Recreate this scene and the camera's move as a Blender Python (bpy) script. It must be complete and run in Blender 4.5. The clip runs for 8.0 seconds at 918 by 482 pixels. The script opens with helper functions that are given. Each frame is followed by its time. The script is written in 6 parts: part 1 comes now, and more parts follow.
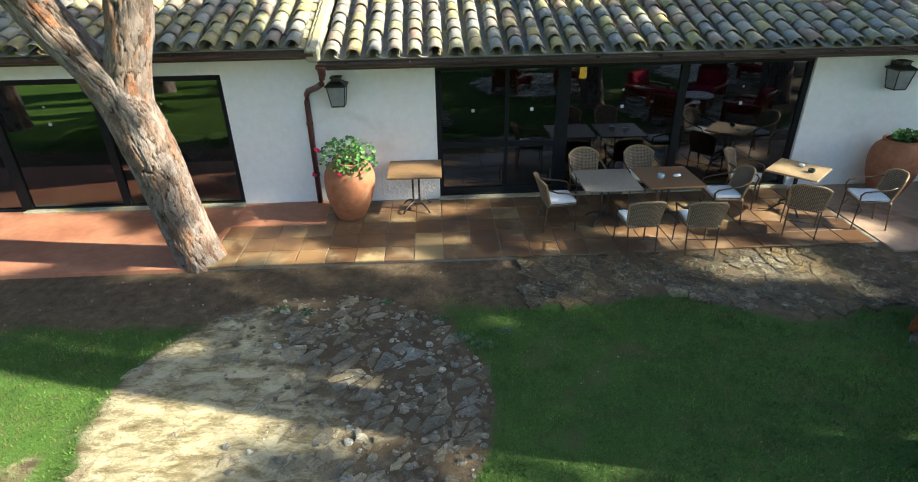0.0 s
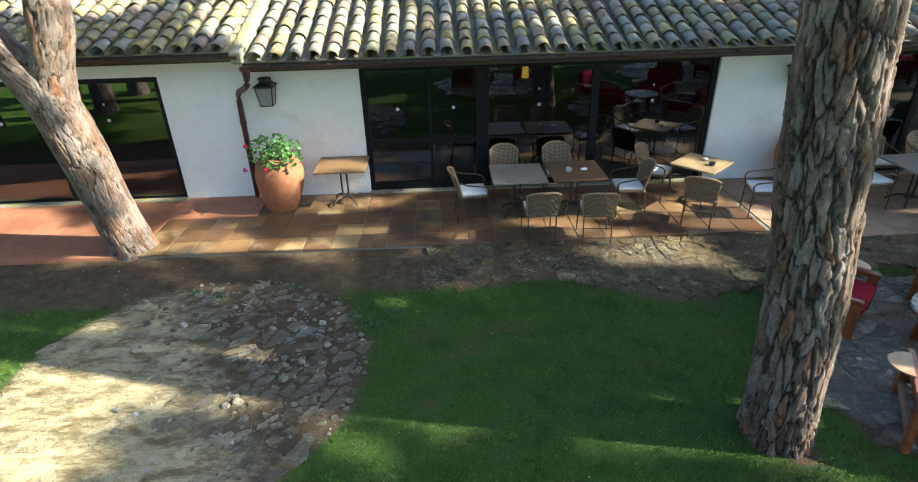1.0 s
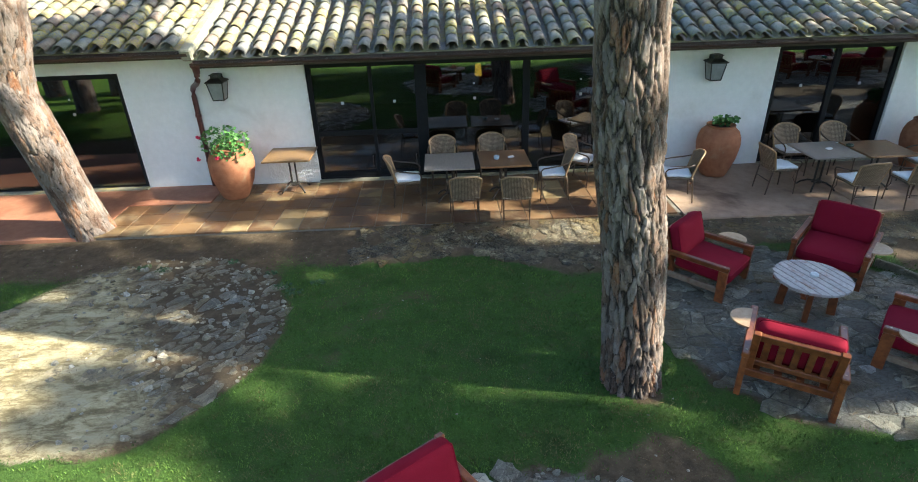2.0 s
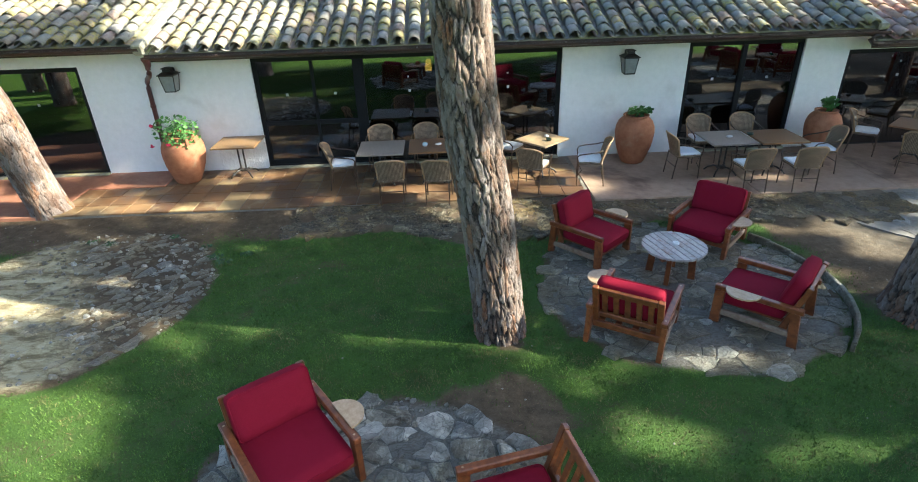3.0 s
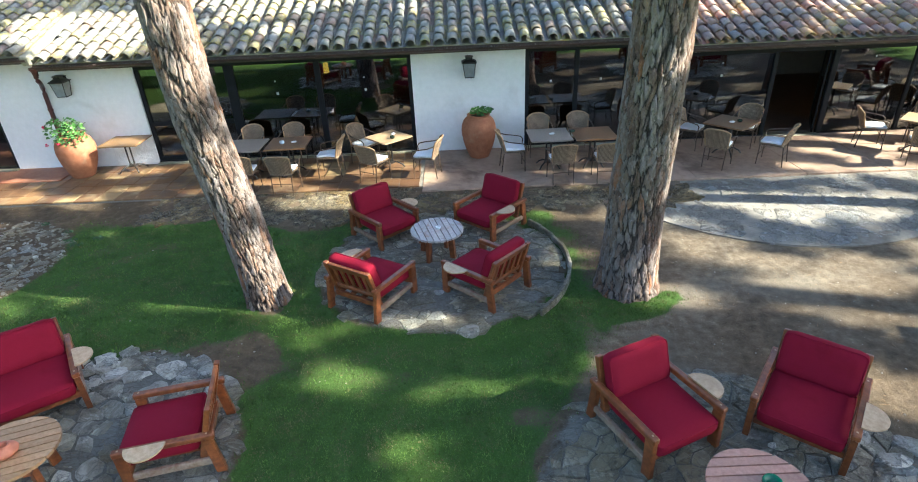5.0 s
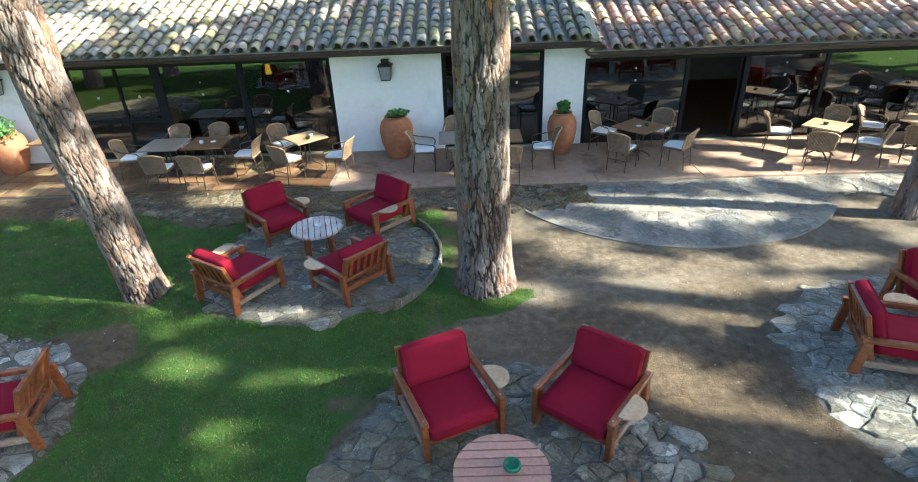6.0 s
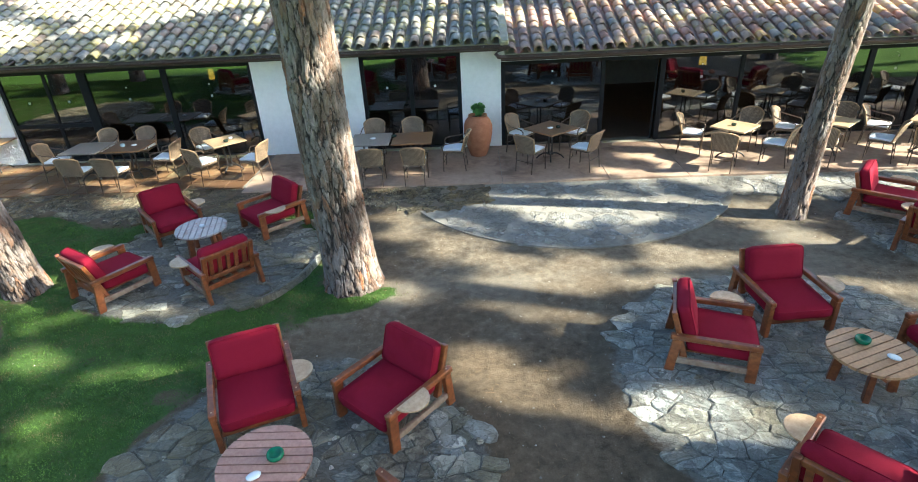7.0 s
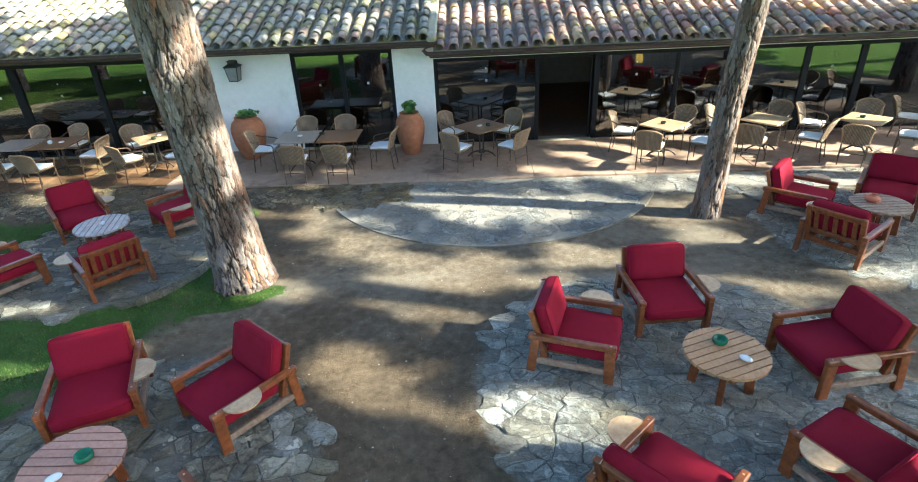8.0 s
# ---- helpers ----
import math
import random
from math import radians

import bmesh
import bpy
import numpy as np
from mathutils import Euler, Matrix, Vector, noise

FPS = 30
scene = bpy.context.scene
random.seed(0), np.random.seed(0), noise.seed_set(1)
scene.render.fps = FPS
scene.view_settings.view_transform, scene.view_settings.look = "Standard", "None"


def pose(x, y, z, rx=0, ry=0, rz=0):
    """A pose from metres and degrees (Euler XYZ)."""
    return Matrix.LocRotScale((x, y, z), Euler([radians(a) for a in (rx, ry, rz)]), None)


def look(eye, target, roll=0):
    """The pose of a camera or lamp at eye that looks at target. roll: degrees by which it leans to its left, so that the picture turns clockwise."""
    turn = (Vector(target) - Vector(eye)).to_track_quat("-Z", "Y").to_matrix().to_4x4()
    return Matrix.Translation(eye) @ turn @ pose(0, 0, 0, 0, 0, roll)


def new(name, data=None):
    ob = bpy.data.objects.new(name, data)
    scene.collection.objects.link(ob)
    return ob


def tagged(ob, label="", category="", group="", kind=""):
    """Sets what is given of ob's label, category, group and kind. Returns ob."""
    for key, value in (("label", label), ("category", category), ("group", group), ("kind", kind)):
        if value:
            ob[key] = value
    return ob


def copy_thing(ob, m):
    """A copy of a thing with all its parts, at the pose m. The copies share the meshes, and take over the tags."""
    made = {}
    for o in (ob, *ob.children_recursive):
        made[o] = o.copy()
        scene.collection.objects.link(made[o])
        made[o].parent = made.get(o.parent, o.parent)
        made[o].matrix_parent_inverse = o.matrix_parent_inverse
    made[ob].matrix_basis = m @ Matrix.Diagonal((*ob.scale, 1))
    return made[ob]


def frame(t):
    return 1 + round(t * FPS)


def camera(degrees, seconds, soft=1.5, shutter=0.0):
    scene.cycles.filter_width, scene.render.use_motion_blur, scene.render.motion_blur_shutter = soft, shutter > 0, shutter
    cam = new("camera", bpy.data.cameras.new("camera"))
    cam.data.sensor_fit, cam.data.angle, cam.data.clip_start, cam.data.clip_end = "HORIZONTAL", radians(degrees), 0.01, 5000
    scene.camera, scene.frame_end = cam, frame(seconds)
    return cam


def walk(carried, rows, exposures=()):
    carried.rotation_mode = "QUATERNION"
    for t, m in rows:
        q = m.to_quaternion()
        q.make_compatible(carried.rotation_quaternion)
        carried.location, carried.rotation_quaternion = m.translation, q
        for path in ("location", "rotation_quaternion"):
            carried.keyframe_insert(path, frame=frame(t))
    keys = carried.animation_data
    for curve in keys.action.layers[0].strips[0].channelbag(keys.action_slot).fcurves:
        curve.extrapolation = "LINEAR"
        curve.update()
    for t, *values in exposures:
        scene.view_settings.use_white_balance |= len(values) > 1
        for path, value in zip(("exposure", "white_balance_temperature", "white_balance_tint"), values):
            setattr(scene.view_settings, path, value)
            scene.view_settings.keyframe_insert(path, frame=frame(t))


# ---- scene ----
cam = camera(78.4, 8.0, soft=1.0)
PATH = [
    (0, (-0.058, -0.919, 3.85), (0.01, 0.853, 2.926), -1.1),
    (0.5, (0.597, -1.187, 3.895), (0.658, 0.586, 2.973), -1.3),
    (1, (1.278, -1.534, 3.926), (1.326, 0.241, 3.004), -1.6),
    (1.5, (1.848, -1.888, 3.884), (1.885, -0.11, 2.969), -1.9),
    (2.8, (3.358, -3.144, 3.935), (3.394, -1.362, 3.028), -2.0),
    (3, (3.624, -3.308, 3.938), (3.662, -1.529, 3.025), -1.9),
    (3.5, (4.334, -3.71, 3.944), (4.363, -1.932, 3.028), -2.1),
    (4, (5.179, -4.094, 4.024), (5.197, -2.319, 3.103), -2.2),
    (4.5, (6.004, -4.378, 4.145), (6.009, -2.604, 3.221), -2.4),
    (4.7, (6.364, -4.466, 4.217), (6.365, -2.697, 3.283), -2.6),
    (5.8, (8.529, -4.919, 4.402), (8.498, -3.151, 3.467), -2.4),
    (6, (8.954, -4.937, 4.358), (8.922, -3.168, 3.424), -2.4),
    (6.5, (9.982, -5.03, 4.325), (9.936, -3.258, 3.4), -2.6),
    (7, (11.075, -5.09, 4.282), (11.004, -3.315, 3.363), -3.0),
    (7.5, (11.935, -5.079, 4.189), (11.853, -3.302, 3.274), -3.1),
    (8, (12.631, -4.955, 4.109), (12.555, -3.179, 3.193), -2.9),
]
walk(cam, [(t, look(eye, target, roll)) for t, eye, target, roll in PATH], [(0.0, 1.92, 5800, 2), (1.5, 2.02, 5720, 3), (3.0, 2.22, 5620, 3), (4.5, 2.49, 5600, 5), (6.0, 2.46, 5500, 3), (8.0, 2.5, 5500, 1)])

# ---- world, sun, exposure ----
SUN_EL, SUN_AZ = radians(33.0), math.atan2(-0.22, 0.975)
SUN = Vector((math.cos(SUN_EL) * math.cos(SUN_AZ), math.cos(SUN_EL) * math.sin(SUN_AZ), math.sin(SUN_EL)))
world = bpy.data.worlds.new("sky")
scene.world = world
world.use_nodes = True
wn = world.node_tree
sky = wn.nodes.new("ShaderNodeTexSky")
sky.sky_type, sky.sun_disc = "NISHITA", False
sky.dust_density, sky.ozone_density = 2.0, 0.7
sky.sun_elevation, sky.sun_rotation = SUN_EL, math.pi / 2 - SUN_AZ
wn.links.new(sky.outputs[0], wn.nodes["Background"].inputs[0])
wn.nodes["Background"].inputs[1].default_value = 0.12
sun_lamp = bpy.data.lights.new("sun", "SUN")
sun_lamp.energy, sun_lamp.angle, sun_lamp.color = 4.9, radians(0.8), (1.0, 0.86, 0.64)
sun_ob = new("sun", sun_lamp)
sun_ob.matrix_world = Matrix.Translation((20, -10, 30)) @ (-SUN).to_track_quat("-Z", "Y").to_matrix().to_4x4()


# ---- materials ----
def node_mat(name):
    m = bpy.data.materials.new(name)
    m.use_nodes = True
    return m, m.node_tree, m.node_tree.nodes["Principled BSDF"]


def add(nt, kind, **inputs):
    n = nt.nodes.new(kind)
    for key, value in inputs.items():
        n.inputs[key.replace("_", " ")].default_value = value
    return n


def coords(nt, stretch=(1, 1, 1), own=True):
    """Object coordinates, shifted for each object, so that copies differ."""
    tc = add(nt, "ShaderNodeTexCoord")
    mp = add(nt, "ShaderNodeMapping", Scale=stretch)
    nt.links.new(tc.outputs["Object"], mp.inputs["Vector"])
    if own:
        info = add(nt, "ShaderNodeObjectInfo")
        sc = nt.nodes.new("ShaderNodeVectorMath")
        sc.operation = "SCALE"
        sc.inputs[0].default_value = (13.0, 29.0, 17.0)
        nt.links.new(info.outputs["Random"], sc.inputs["Scale"])
        nt.links.new(sc.outputs[0], mp.inputs["Location"])
    return mp.outputs[0]


def ground_coords(nt):
    """Coordinates of the place itself, so that stains run on from piece to piece."""
    return add(nt, "ShaderNodeNewGeometry").outputs["Position"]


def ramp(nt, fac, stops):
    r = add(nt, "ShaderNodeValToRGB")
    e = r.color_ramp.elements
    while len(e) < len(stops):
        e.new(0.5)
    for el, (p, c) in zip(e, stops):
        el.position, el.color = p, (*c, 1)
    nt.links.new(fac, r.inputs[0])
    return r.outputs[0]


def mix(nt, fac, a, b, mode="MIX"):
    n = nt.nodes.new("ShaderNodeMix")
    n.data_type, n.blend_type = "RGBA", mode
    for sock, v in ((n.inputs[0], fac), (n.inputs[6], a), (n.inputs[7], b)):
        if isinstance(v, bpy.types.NodeSocket):
            nt.links.new(v, sock)
        else:
            sock.default_value = v if isinstance(v, (int, float)) else (*v, 1)
    return n.outputs[2]


def maths(nt, op, a, b=None, c=None):
    n = nt.nodes.new("ShaderNodeMath")
    n.operation = op
    for sock, v in zip(n.inputs, (a, b, c)):
        if isinstance(v, bpy.types.NodeSocket):
            nt.links.new(v, sock)
        elif v is not None:
            sock.default_value = v
    return n.outputs[0]


def noise_tex(nt, vec, scale, detail=4.0, rough=0.6, distort=0.0):
    n = add(nt, "ShaderNodeTexNoise", Scale=scale, Detail=detail, Roughness=rough, Distortion=distort)
    nt.links.new(vec, n.inputs["Vector"])
    return n.outputs["Fac"]


def bumped(nt, bsdf, height, strength, distance=0.01):
    b = add(nt, "ShaderNodeBump", Strength=strength, Distance=distance)
    nt.links.new(height, b.inputs["Height"])
    nt.links.new(b.outputs[0], bsdf.inputs["Normal"])


def piece_random(nt):
    """A random value for each piece, whether it is an object or an island of a joined mesh."""
    a, b = add(nt, "ShaderNodeObjectInfo").outputs["Random"], add(nt, "ShaderNodeNewGeometry").outputs["Random Per Island"]
    return maths(nt, "FRACT", maths(nt, "ADD", a, b))


def surface(name, dark, light, scale=20.0, rough=0.6, bump=0.3, dist=0.004, stretch=(1, 1, 1), stain=None, stain_scale=2.0, stain_at=(0.5, 0.75),
            vary=0.0, metal=0.0, own=True, spec=0.5):
    """Grain between two colours, an optional second, larger stain, and a bump from the grain."""
    m, nt, bsdf = node_mat(name)
    v = coords(nt, stretch, own)
    fine = noise_tex(nt, v, scale, 6.0, 0.65)
    col = ramp(nt, fine, [(0.3, dark), (0.7, light)])
    if stain:
        big = noise_tex(nt, v, stain_scale, 5.0, 0.62, 0.4)
        f = ramp_value(nt, big, *stain_at)
        col = mix(nt, f, col, stain)
    if vary:
        rnd = piece_random(nt)
        hs = add(nt, "ShaderNodeHueSaturation")
        nt.links.new(maths(nt, "MULTIPLY_ADD", rnd, vary * 2, 1.0 - vary), hs.inputs["Value"])
        nt.links.new(col, hs.inputs["Color"])
        col = hs.outputs[0]
    nt.links.new(col, bsdf.inputs["Base Color"])
    bsdf.inputs["Roughness"].default_value, bsdf.inputs["Metallic"].default_value = rough, metal
    bsdf.inputs["Specular IOR Level"].default_value = spec
    if bump:
        bumped(nt, bsdf, fine, bump, dist)
    return m


def ramp_value(nt, fac, lo, hi):
    n = add(nt, "ShaderNodeMapRange")
    n.interpolation_type = "SMOOTHSTEP"
    n.inputs["From Min"].default_value, n.inputs["From Max"].default_value = lo, hi
    nt.links.new(fac, n.inputs["Value"])
    return n.outputs[0]


M = {}
M["stucco"] = surface("white_stucco", (0.80, 0.80, 0.78), (0.88, 0.88, 0.86), 9, 0.85, 0.22, 0.01, stain=(0.66, 0.65, 0.61), stain_scale=0.8, stain_at=(0.55, 0.8), own=False)
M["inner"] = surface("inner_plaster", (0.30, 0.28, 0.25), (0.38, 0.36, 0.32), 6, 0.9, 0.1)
M["inner_floor"] = surface("inner_floor_tile", (0.12, 0.08, 0.055), (0.18, 0.12, 0.085), 8, 0.5, 0.1)
M["frame"] = surface("black_painted_metal", (0.009, 0.0095, 0.011), (0.016, 0.017, 0.019), 30, 0.6, 0.05, spec=0.15)
M["gutter"] = surface("brown_painted_gutter", (0.035, 0.02, 0.016), (0.075, 0.045, 0.038), 18, 0.4, 0.1, stretch=(0.3, 1, 1))
M["pipe"] = surface("red_brown_pipe", (0.06, 0.018, 0.016), (0.10, 0.035, 0.03), 18, 0.4, 0.1)
M["iron"] = surface("dark_iron", (0.012, 0.011, 0.01), (0.03, 0.026, 0.024), 40, 0.45, 0.15)
M["fabric"] = surface("crimson_canvas", (0.165, 0.005, 0.017), (0.24, 0.009, 0.028), 220, 0.85, 0.25, 0.002, stain=(0.16, 0.005, 0.014), stain_scale=3.5, stain_at=(0.5, 0.8), spec=0.12)
M["teak"] = surface("varnished_teak", (0.115, 0.031, 0.010), (0.29, 0.095, 0.029), 16, 0.33, 0.25, 0.003, stretch=(1, 1, 1), stain=(0.11, 0.032, 0.012), stain_scale=5, vary=0.16)
M["teak_worn"] = surface("sun_bleached_teak", (0.40, 0.25, 0.13), (0.58, 0.41, 0.25), 22, 0.5, 0.25, 0.003, vary=0.15)
M["teak_grey"] = surface("grey_weathered_teak", (0.20, 0.12, 0.07), (0.36, 0.27, 0.20), 18, 0.55, 0.25, 0.003, stain=(0.17, 0.06, 0.022), stain_scale=5, vary=0.15)
M["slat"] = surface("oiled_slats", (0.34, 0.18, 0.08), (0.50, 0.30, 0.15), 26, 0.42, 0.25, 0.003, vary=0.14)
M["slat_grey"] = surface("weathered_slats", (0.36, 0.31, 0.28), (0.55, 0.49, 0.45), 26, 0.5, 0.3, 0.003, stain=(0.30, 0.16, 0.10), stain_scale=5, vary=0.12)
M["slat_red"] = surface("reddish_slats", (0.34, 0.17, 0.12), (0.48, 0.27, 0.20), 26, 0.45, 0.25, 0.003, vary=0.12)
M["rattan"] = surface("tan_rattan", (0.24, 0.145, 0.07), (0.43, 0.285, 0.155), 60, 0.55, 0.4, 0.003, vary=0.12)
def weave_mat(name, dark, light):
    """Basket weave: strands over and under, in two directions."""
    m, nt, bsdf = node_mat(name)
    v = coords(nt, (1, 1, 1), False)
    bands = []
    for axis in ("Y", "Z"):
        w = add(nt, "ShaderNodeTexWave", Scale=14.0, Distortion=0.6)
        w.inputs["Detail"].default_value = 1.0
        w.bands_direction = axis
        nt.links.new(v, w.inputs["Vector"])
        bands.append(w.outputs["Fac"])
    strand = maths(nt, "MULTIPLY", bands[0], bands[1])
    worn = noise_tex(nt, v, 11.0, 5, 0.7)
    col = mix(nt, ramp_value(nt, strand, 0.02, 0.45), dark, light)
    col = mix(nt, maths(nt, "MULTIPLY", ramp_value(nt, worn, 0.45, 0.7), 0.5), col, dark)
    nt.links.new(col, bsdf.inputs["Base Color"])
    bsdf.inputs["Roughness"].default_value = 0.6
    bumped(nt, bsdf, strand, 0.8, 0.006)
    return m


M["rattan_grey"] = weave_mat("grey_brown_rattan_weave", (0.10, 0.066, 0.04), (0.37, 0.27, 0.175))
M["chair_metal"] = surface("brown_chair_tube", (0.05, 0.03, 0.018), (0.09, 0.055, 0.032), 30, 0.4, 0.1)
M["cushion"] = surface("white_seat_pad", (0.74, 0.75, 0.78), (0.86, 0.87, 0.88), 40, 0.8, 0.2, 0.004)
M["cloth"] = surface("white_linen", (0.70, 0.72, 0.74), (0.80, 0.81, 0.82), 60, 0.85, 0.2, 0.002)
M["top_pale"] = surface("pale_bleached_tabletop", (0.29, 0.20, 0.11), (0.46, 0.34, 0.20), 14, 0.5, 0.2, 0.003, stretch=(1, 8, 1), vary=0.05)
M["top_grey"] = surface("grey_weathered_tabletop", (0.21, 0.175, 0.14), (0.33, 0.285, 0.24), 12, 0.5, 0.2, 0.003, stretch=(8, 1, 1), vary=0.05)
M["top_brown"] = surface("brown_oiled_tabletop", (0.13, 0.065, 0.025), (0.26, 0.14, 0.06), 12, 0.4, 0.2, 0.003, stretch=(8, 1, 1), vary=0.06)
M["top_honey"] = surface("honey_planked_tabletop", (0.15, 0.085, 0.037), (0.31, 0.195, 0.095), 12, 0.45, 0.2, 0.003, stretch=(1, 9, 1))
M["terracotta"] = surface("terracotta_jar", (0.26, 0.095, 0.042), (0.40, 0.17, 0.085), 9, 0.75, 0.3, 0.006, stain=(0.36, 0.23, 0.14), stain_scale=2.6, stain_at=(0.58, 0.8))
M["clay"] = surface("red_clay_ashtray", (0.46, 0.14, 0.07), (0.56, 0.20, 0.11), 14, 0.7, 0.2)
M["porcelain"] = surface("white_glazed_ceramic", (0.75, 0.76, 0.76), (0.84, 0.85, 0.85), 20, 0.25, 0.0)
M["blue_glaze"] = surface("pale_blue_ceramic", (0.42, 0.55, 0.62), (0.55, 0.66, 0.72), 20, 0.25, 0.0)
M["green_glass"] = surface("green_glass_ashtray", (0.006, 0.10, 0.04), (0.015, 0.18, 0.08), 12, 0.12, 0.0)
M["dark_glaze"] = surface("dark_green_ashtray", (0.01, 0.02, 0.012), (0.03, 0.05, 0.03), 12, 0.2, 0.0)
M["leaf"] = surface("geranium_leaf", (0.03, 0.10, 0.016), (0.10, 0.24, 0.05), 8, 0.6, 0.1, vary=0.35)
M["weed_leaf"] = surface("weed_leaf", (0.03, 0.065, 0.02), (0.075, 0.13, 0.05), 8, 0.7, 0.1, vary=0.35)
M["petal"] = surface("pink_red_petal", (0.60, 0.02, 0.08), (0.75, 0.06, 0.16), 8, 0.6, 0.0, vary=0.2)
M["soil"] = surface("potting_soil", (0.03, 0.02, 0.012), (0.07, 0.045, 0.03), 30, 0.95, 0.6)
M["needles"] = surface("pine_needles", (0.02, 0.055, 0.012), (0.06, 0.12, 0.03), 4, 0.7, 0.0, vary=0.35)
M["concrete"] = surface("pinkish_concrete", (0.27, 0.185, 0.13), (0.38, 0.275, 0.20), 7, 0.7, 0.3, 0.006, stain=(0.13, 0.08, 0.055), stain_scale=0.8, stain_at=(0.5, 0.7), own=False)
M["red_floor"] = surface("terracotta_painted_floor", (0.30, 0.125, 0.07), (0.40, 0.19, 0.115), 7, 0.6, 0.2, 0.005, stain=(0.24, 0.09, 0.05), stain_scale=0.9, own=False)
M["cement"] = surface("old_cement", (0.25, 0.24, 0.18), (0.40, 0.37, 0.28), 12, 0.9, 0.5, 0.01, stain=(0.40, 0.34, 0.10), stain_scale=3)
M["apron"] = surface("grey_cement_bed", (0.17, 0.155, 0.13), (0.26, 0.24, 0.205), 10, 0.85, 0.4, 0.008, stain=(0.13, 0.105, 0.075), stain_scale=1.5)
M["sticker"] = surface("white_sticker", (0.42, 0.42, 0.44), (0.55, 0.55, 0.57), 200, 0.5, 0.0)
M["yellow"] = surface("yellow_shade", (0.60, 0.30, 0.03), (0.70, 0.38, 0.05), 20, 0.6, 0.0)
lit = M["yellow"].node_tree.nodes["Principled BSDF"]
lit.inputs["Emission Color"].default_value, lit.inputs["Emission Strength"].default_value = (1.0, 0.5, 0.05, 1), 1.2


def glass_mat(name, tint, ior, see=1.0):
    m, nt, bsdf = node_mat(name)
    nt.nodes.remove(bsdf)
    clear, gloss = add(nt, "ShaderNodeBsdfTransparent"), add(nt, "ShaderNodeBsdfGlossy", Roughness=0.015)
    clear.inputs["Color"].default_value, gloss.inputs["Color"].default_value = (*tint, 1), (0.95, 0.97, 1, 1)
    fr, mx = add(nt, "ShaderNodeFresnel", IOR=ior), add(nt, "ShaderNodeMixShader")
    nt.links.new(fr.outputs[0], mx.inputs[0])
    nt.links.new(clear.outputs[0], mx.inputs[1])
    nt.links.new(gloss.outputs[0], mx.inputs[2])
    nt.links.new(mx.outputs[0], nt.nodes["Material Output"].inputs["Surface"])
    return m


M["glass"] = glass_mat("solar_control_glass", (0.27, 0.30, 0.31), 2.05)
M["lamp_glass"] = surface("frosted_lantern_glass", (0.20, 0.22, 0.22), (0.30, 0.32, 0.32), 10, 0.3, 0.05)


def roof_mat(name, tones, moss, amount, lichen=0.55):
    """Old barrel tile: a tone for each piece, grey lichen, dark specks and patches of yellow moss."""
    m, nt, bsdf = node_mat(name)
    v = ground_coords(nt)
    rnd = piece_random(nt)
    col = ramp(nt, rnd, [(k / (len(tones) - 1), c) for k, c in enumerate(tones)])
    cloud = noise_tex(nt, v, 1.1, 5, 0.65, 0.5)
    grey = ramp_value(nt, noise_tex(nt, v, 11.0, 7, 0.75, 0.8), 0.44, 0.64)
    col = mix(nt, maths(nt, "MULTIPLY", grey, lichen), col, (0.30, 0.30, 0.275))
    pick = maths(nt, "ADD", maths(nt, "FRACT", maths(nt, "MULTIPLY", rnd, 7.31)), maths(nt, "MULTIPLY_ADD", cloud, 1.4, -0.7))
    yel = maths(nt, "MULTIPLY", ramp_value(nt, pick, 1.0 - 0.6 * amount, 1.25 - 0.5 * amount), ramp_value(nt, noise_tex(nt, v, 9.0, 7, 0.75, 1.0), 0.40, 0.60))
    col = mix(nt, maths(nt, "MULTIPLY", yel, 0.72), col, moss)
    stain = ramp_value(nt, noise_tex(nt, v, 17.0, 6, 0.75, 0.6), 0.52, 0.68)
    col = mix(nt, maths(nt, "MULTIPLY", stain, 0.6), col, (0.12, 0.10, 0.08))
    spots = ramp_value(nt, noise_tex(nt, v, 60.0, 5, 0.7), 0.52, 0.70)
    col = mix(nt, maths(nt, "MULTIPLY", spots, 0.55), col, (0.07, 0.06, 0.05))
    nt.links.new(col, bsdf.inputs["Base Color"])
    bsdf.inputs["Roughness"].default_value = 0.92
    bumped(nt, bsdf, maths(nt, "ADD", noise_tex(nt, v, 60.0, 5, 0.7), noise_tex(nt, v, 15.0, 4, 0.6)), 0.6, 0.008)
    return m


OLD_TILES = [(0.24, 0.19, 0.14), (0.27, 0.25, 0.21), (0.20, 0.215, 0.215), (0.30, 0.20, 0.145), (0.235, 0.235, 0.20), (0.36, 0.325, 0.265)]
PINK_TILES = [(0.42, 0.205, 0.155), (0.32, 0.275, 0.255), (0.47, 0.28, 0.225), (0.26, 0.245, 0.245), (0.43, 0.25, 0.155), (0.42, 0.35, 0.315)]
M["roof_mossy"] = roof_mat("mossy_barrel_tile", OLD_TILES, (0.43, 0.36, 0.07), 1.1)
M["roof_mixed"] = roof_mat("lichen_barrel_tile", OLD_TILES, (0.42, 0.355, 0.08), 0.85)
M["roof_red"] = roof_mat("pinkish_barrel_tile", PINK_TILES, (0.46, 0.36, 0.10), 0.65, 0.18)


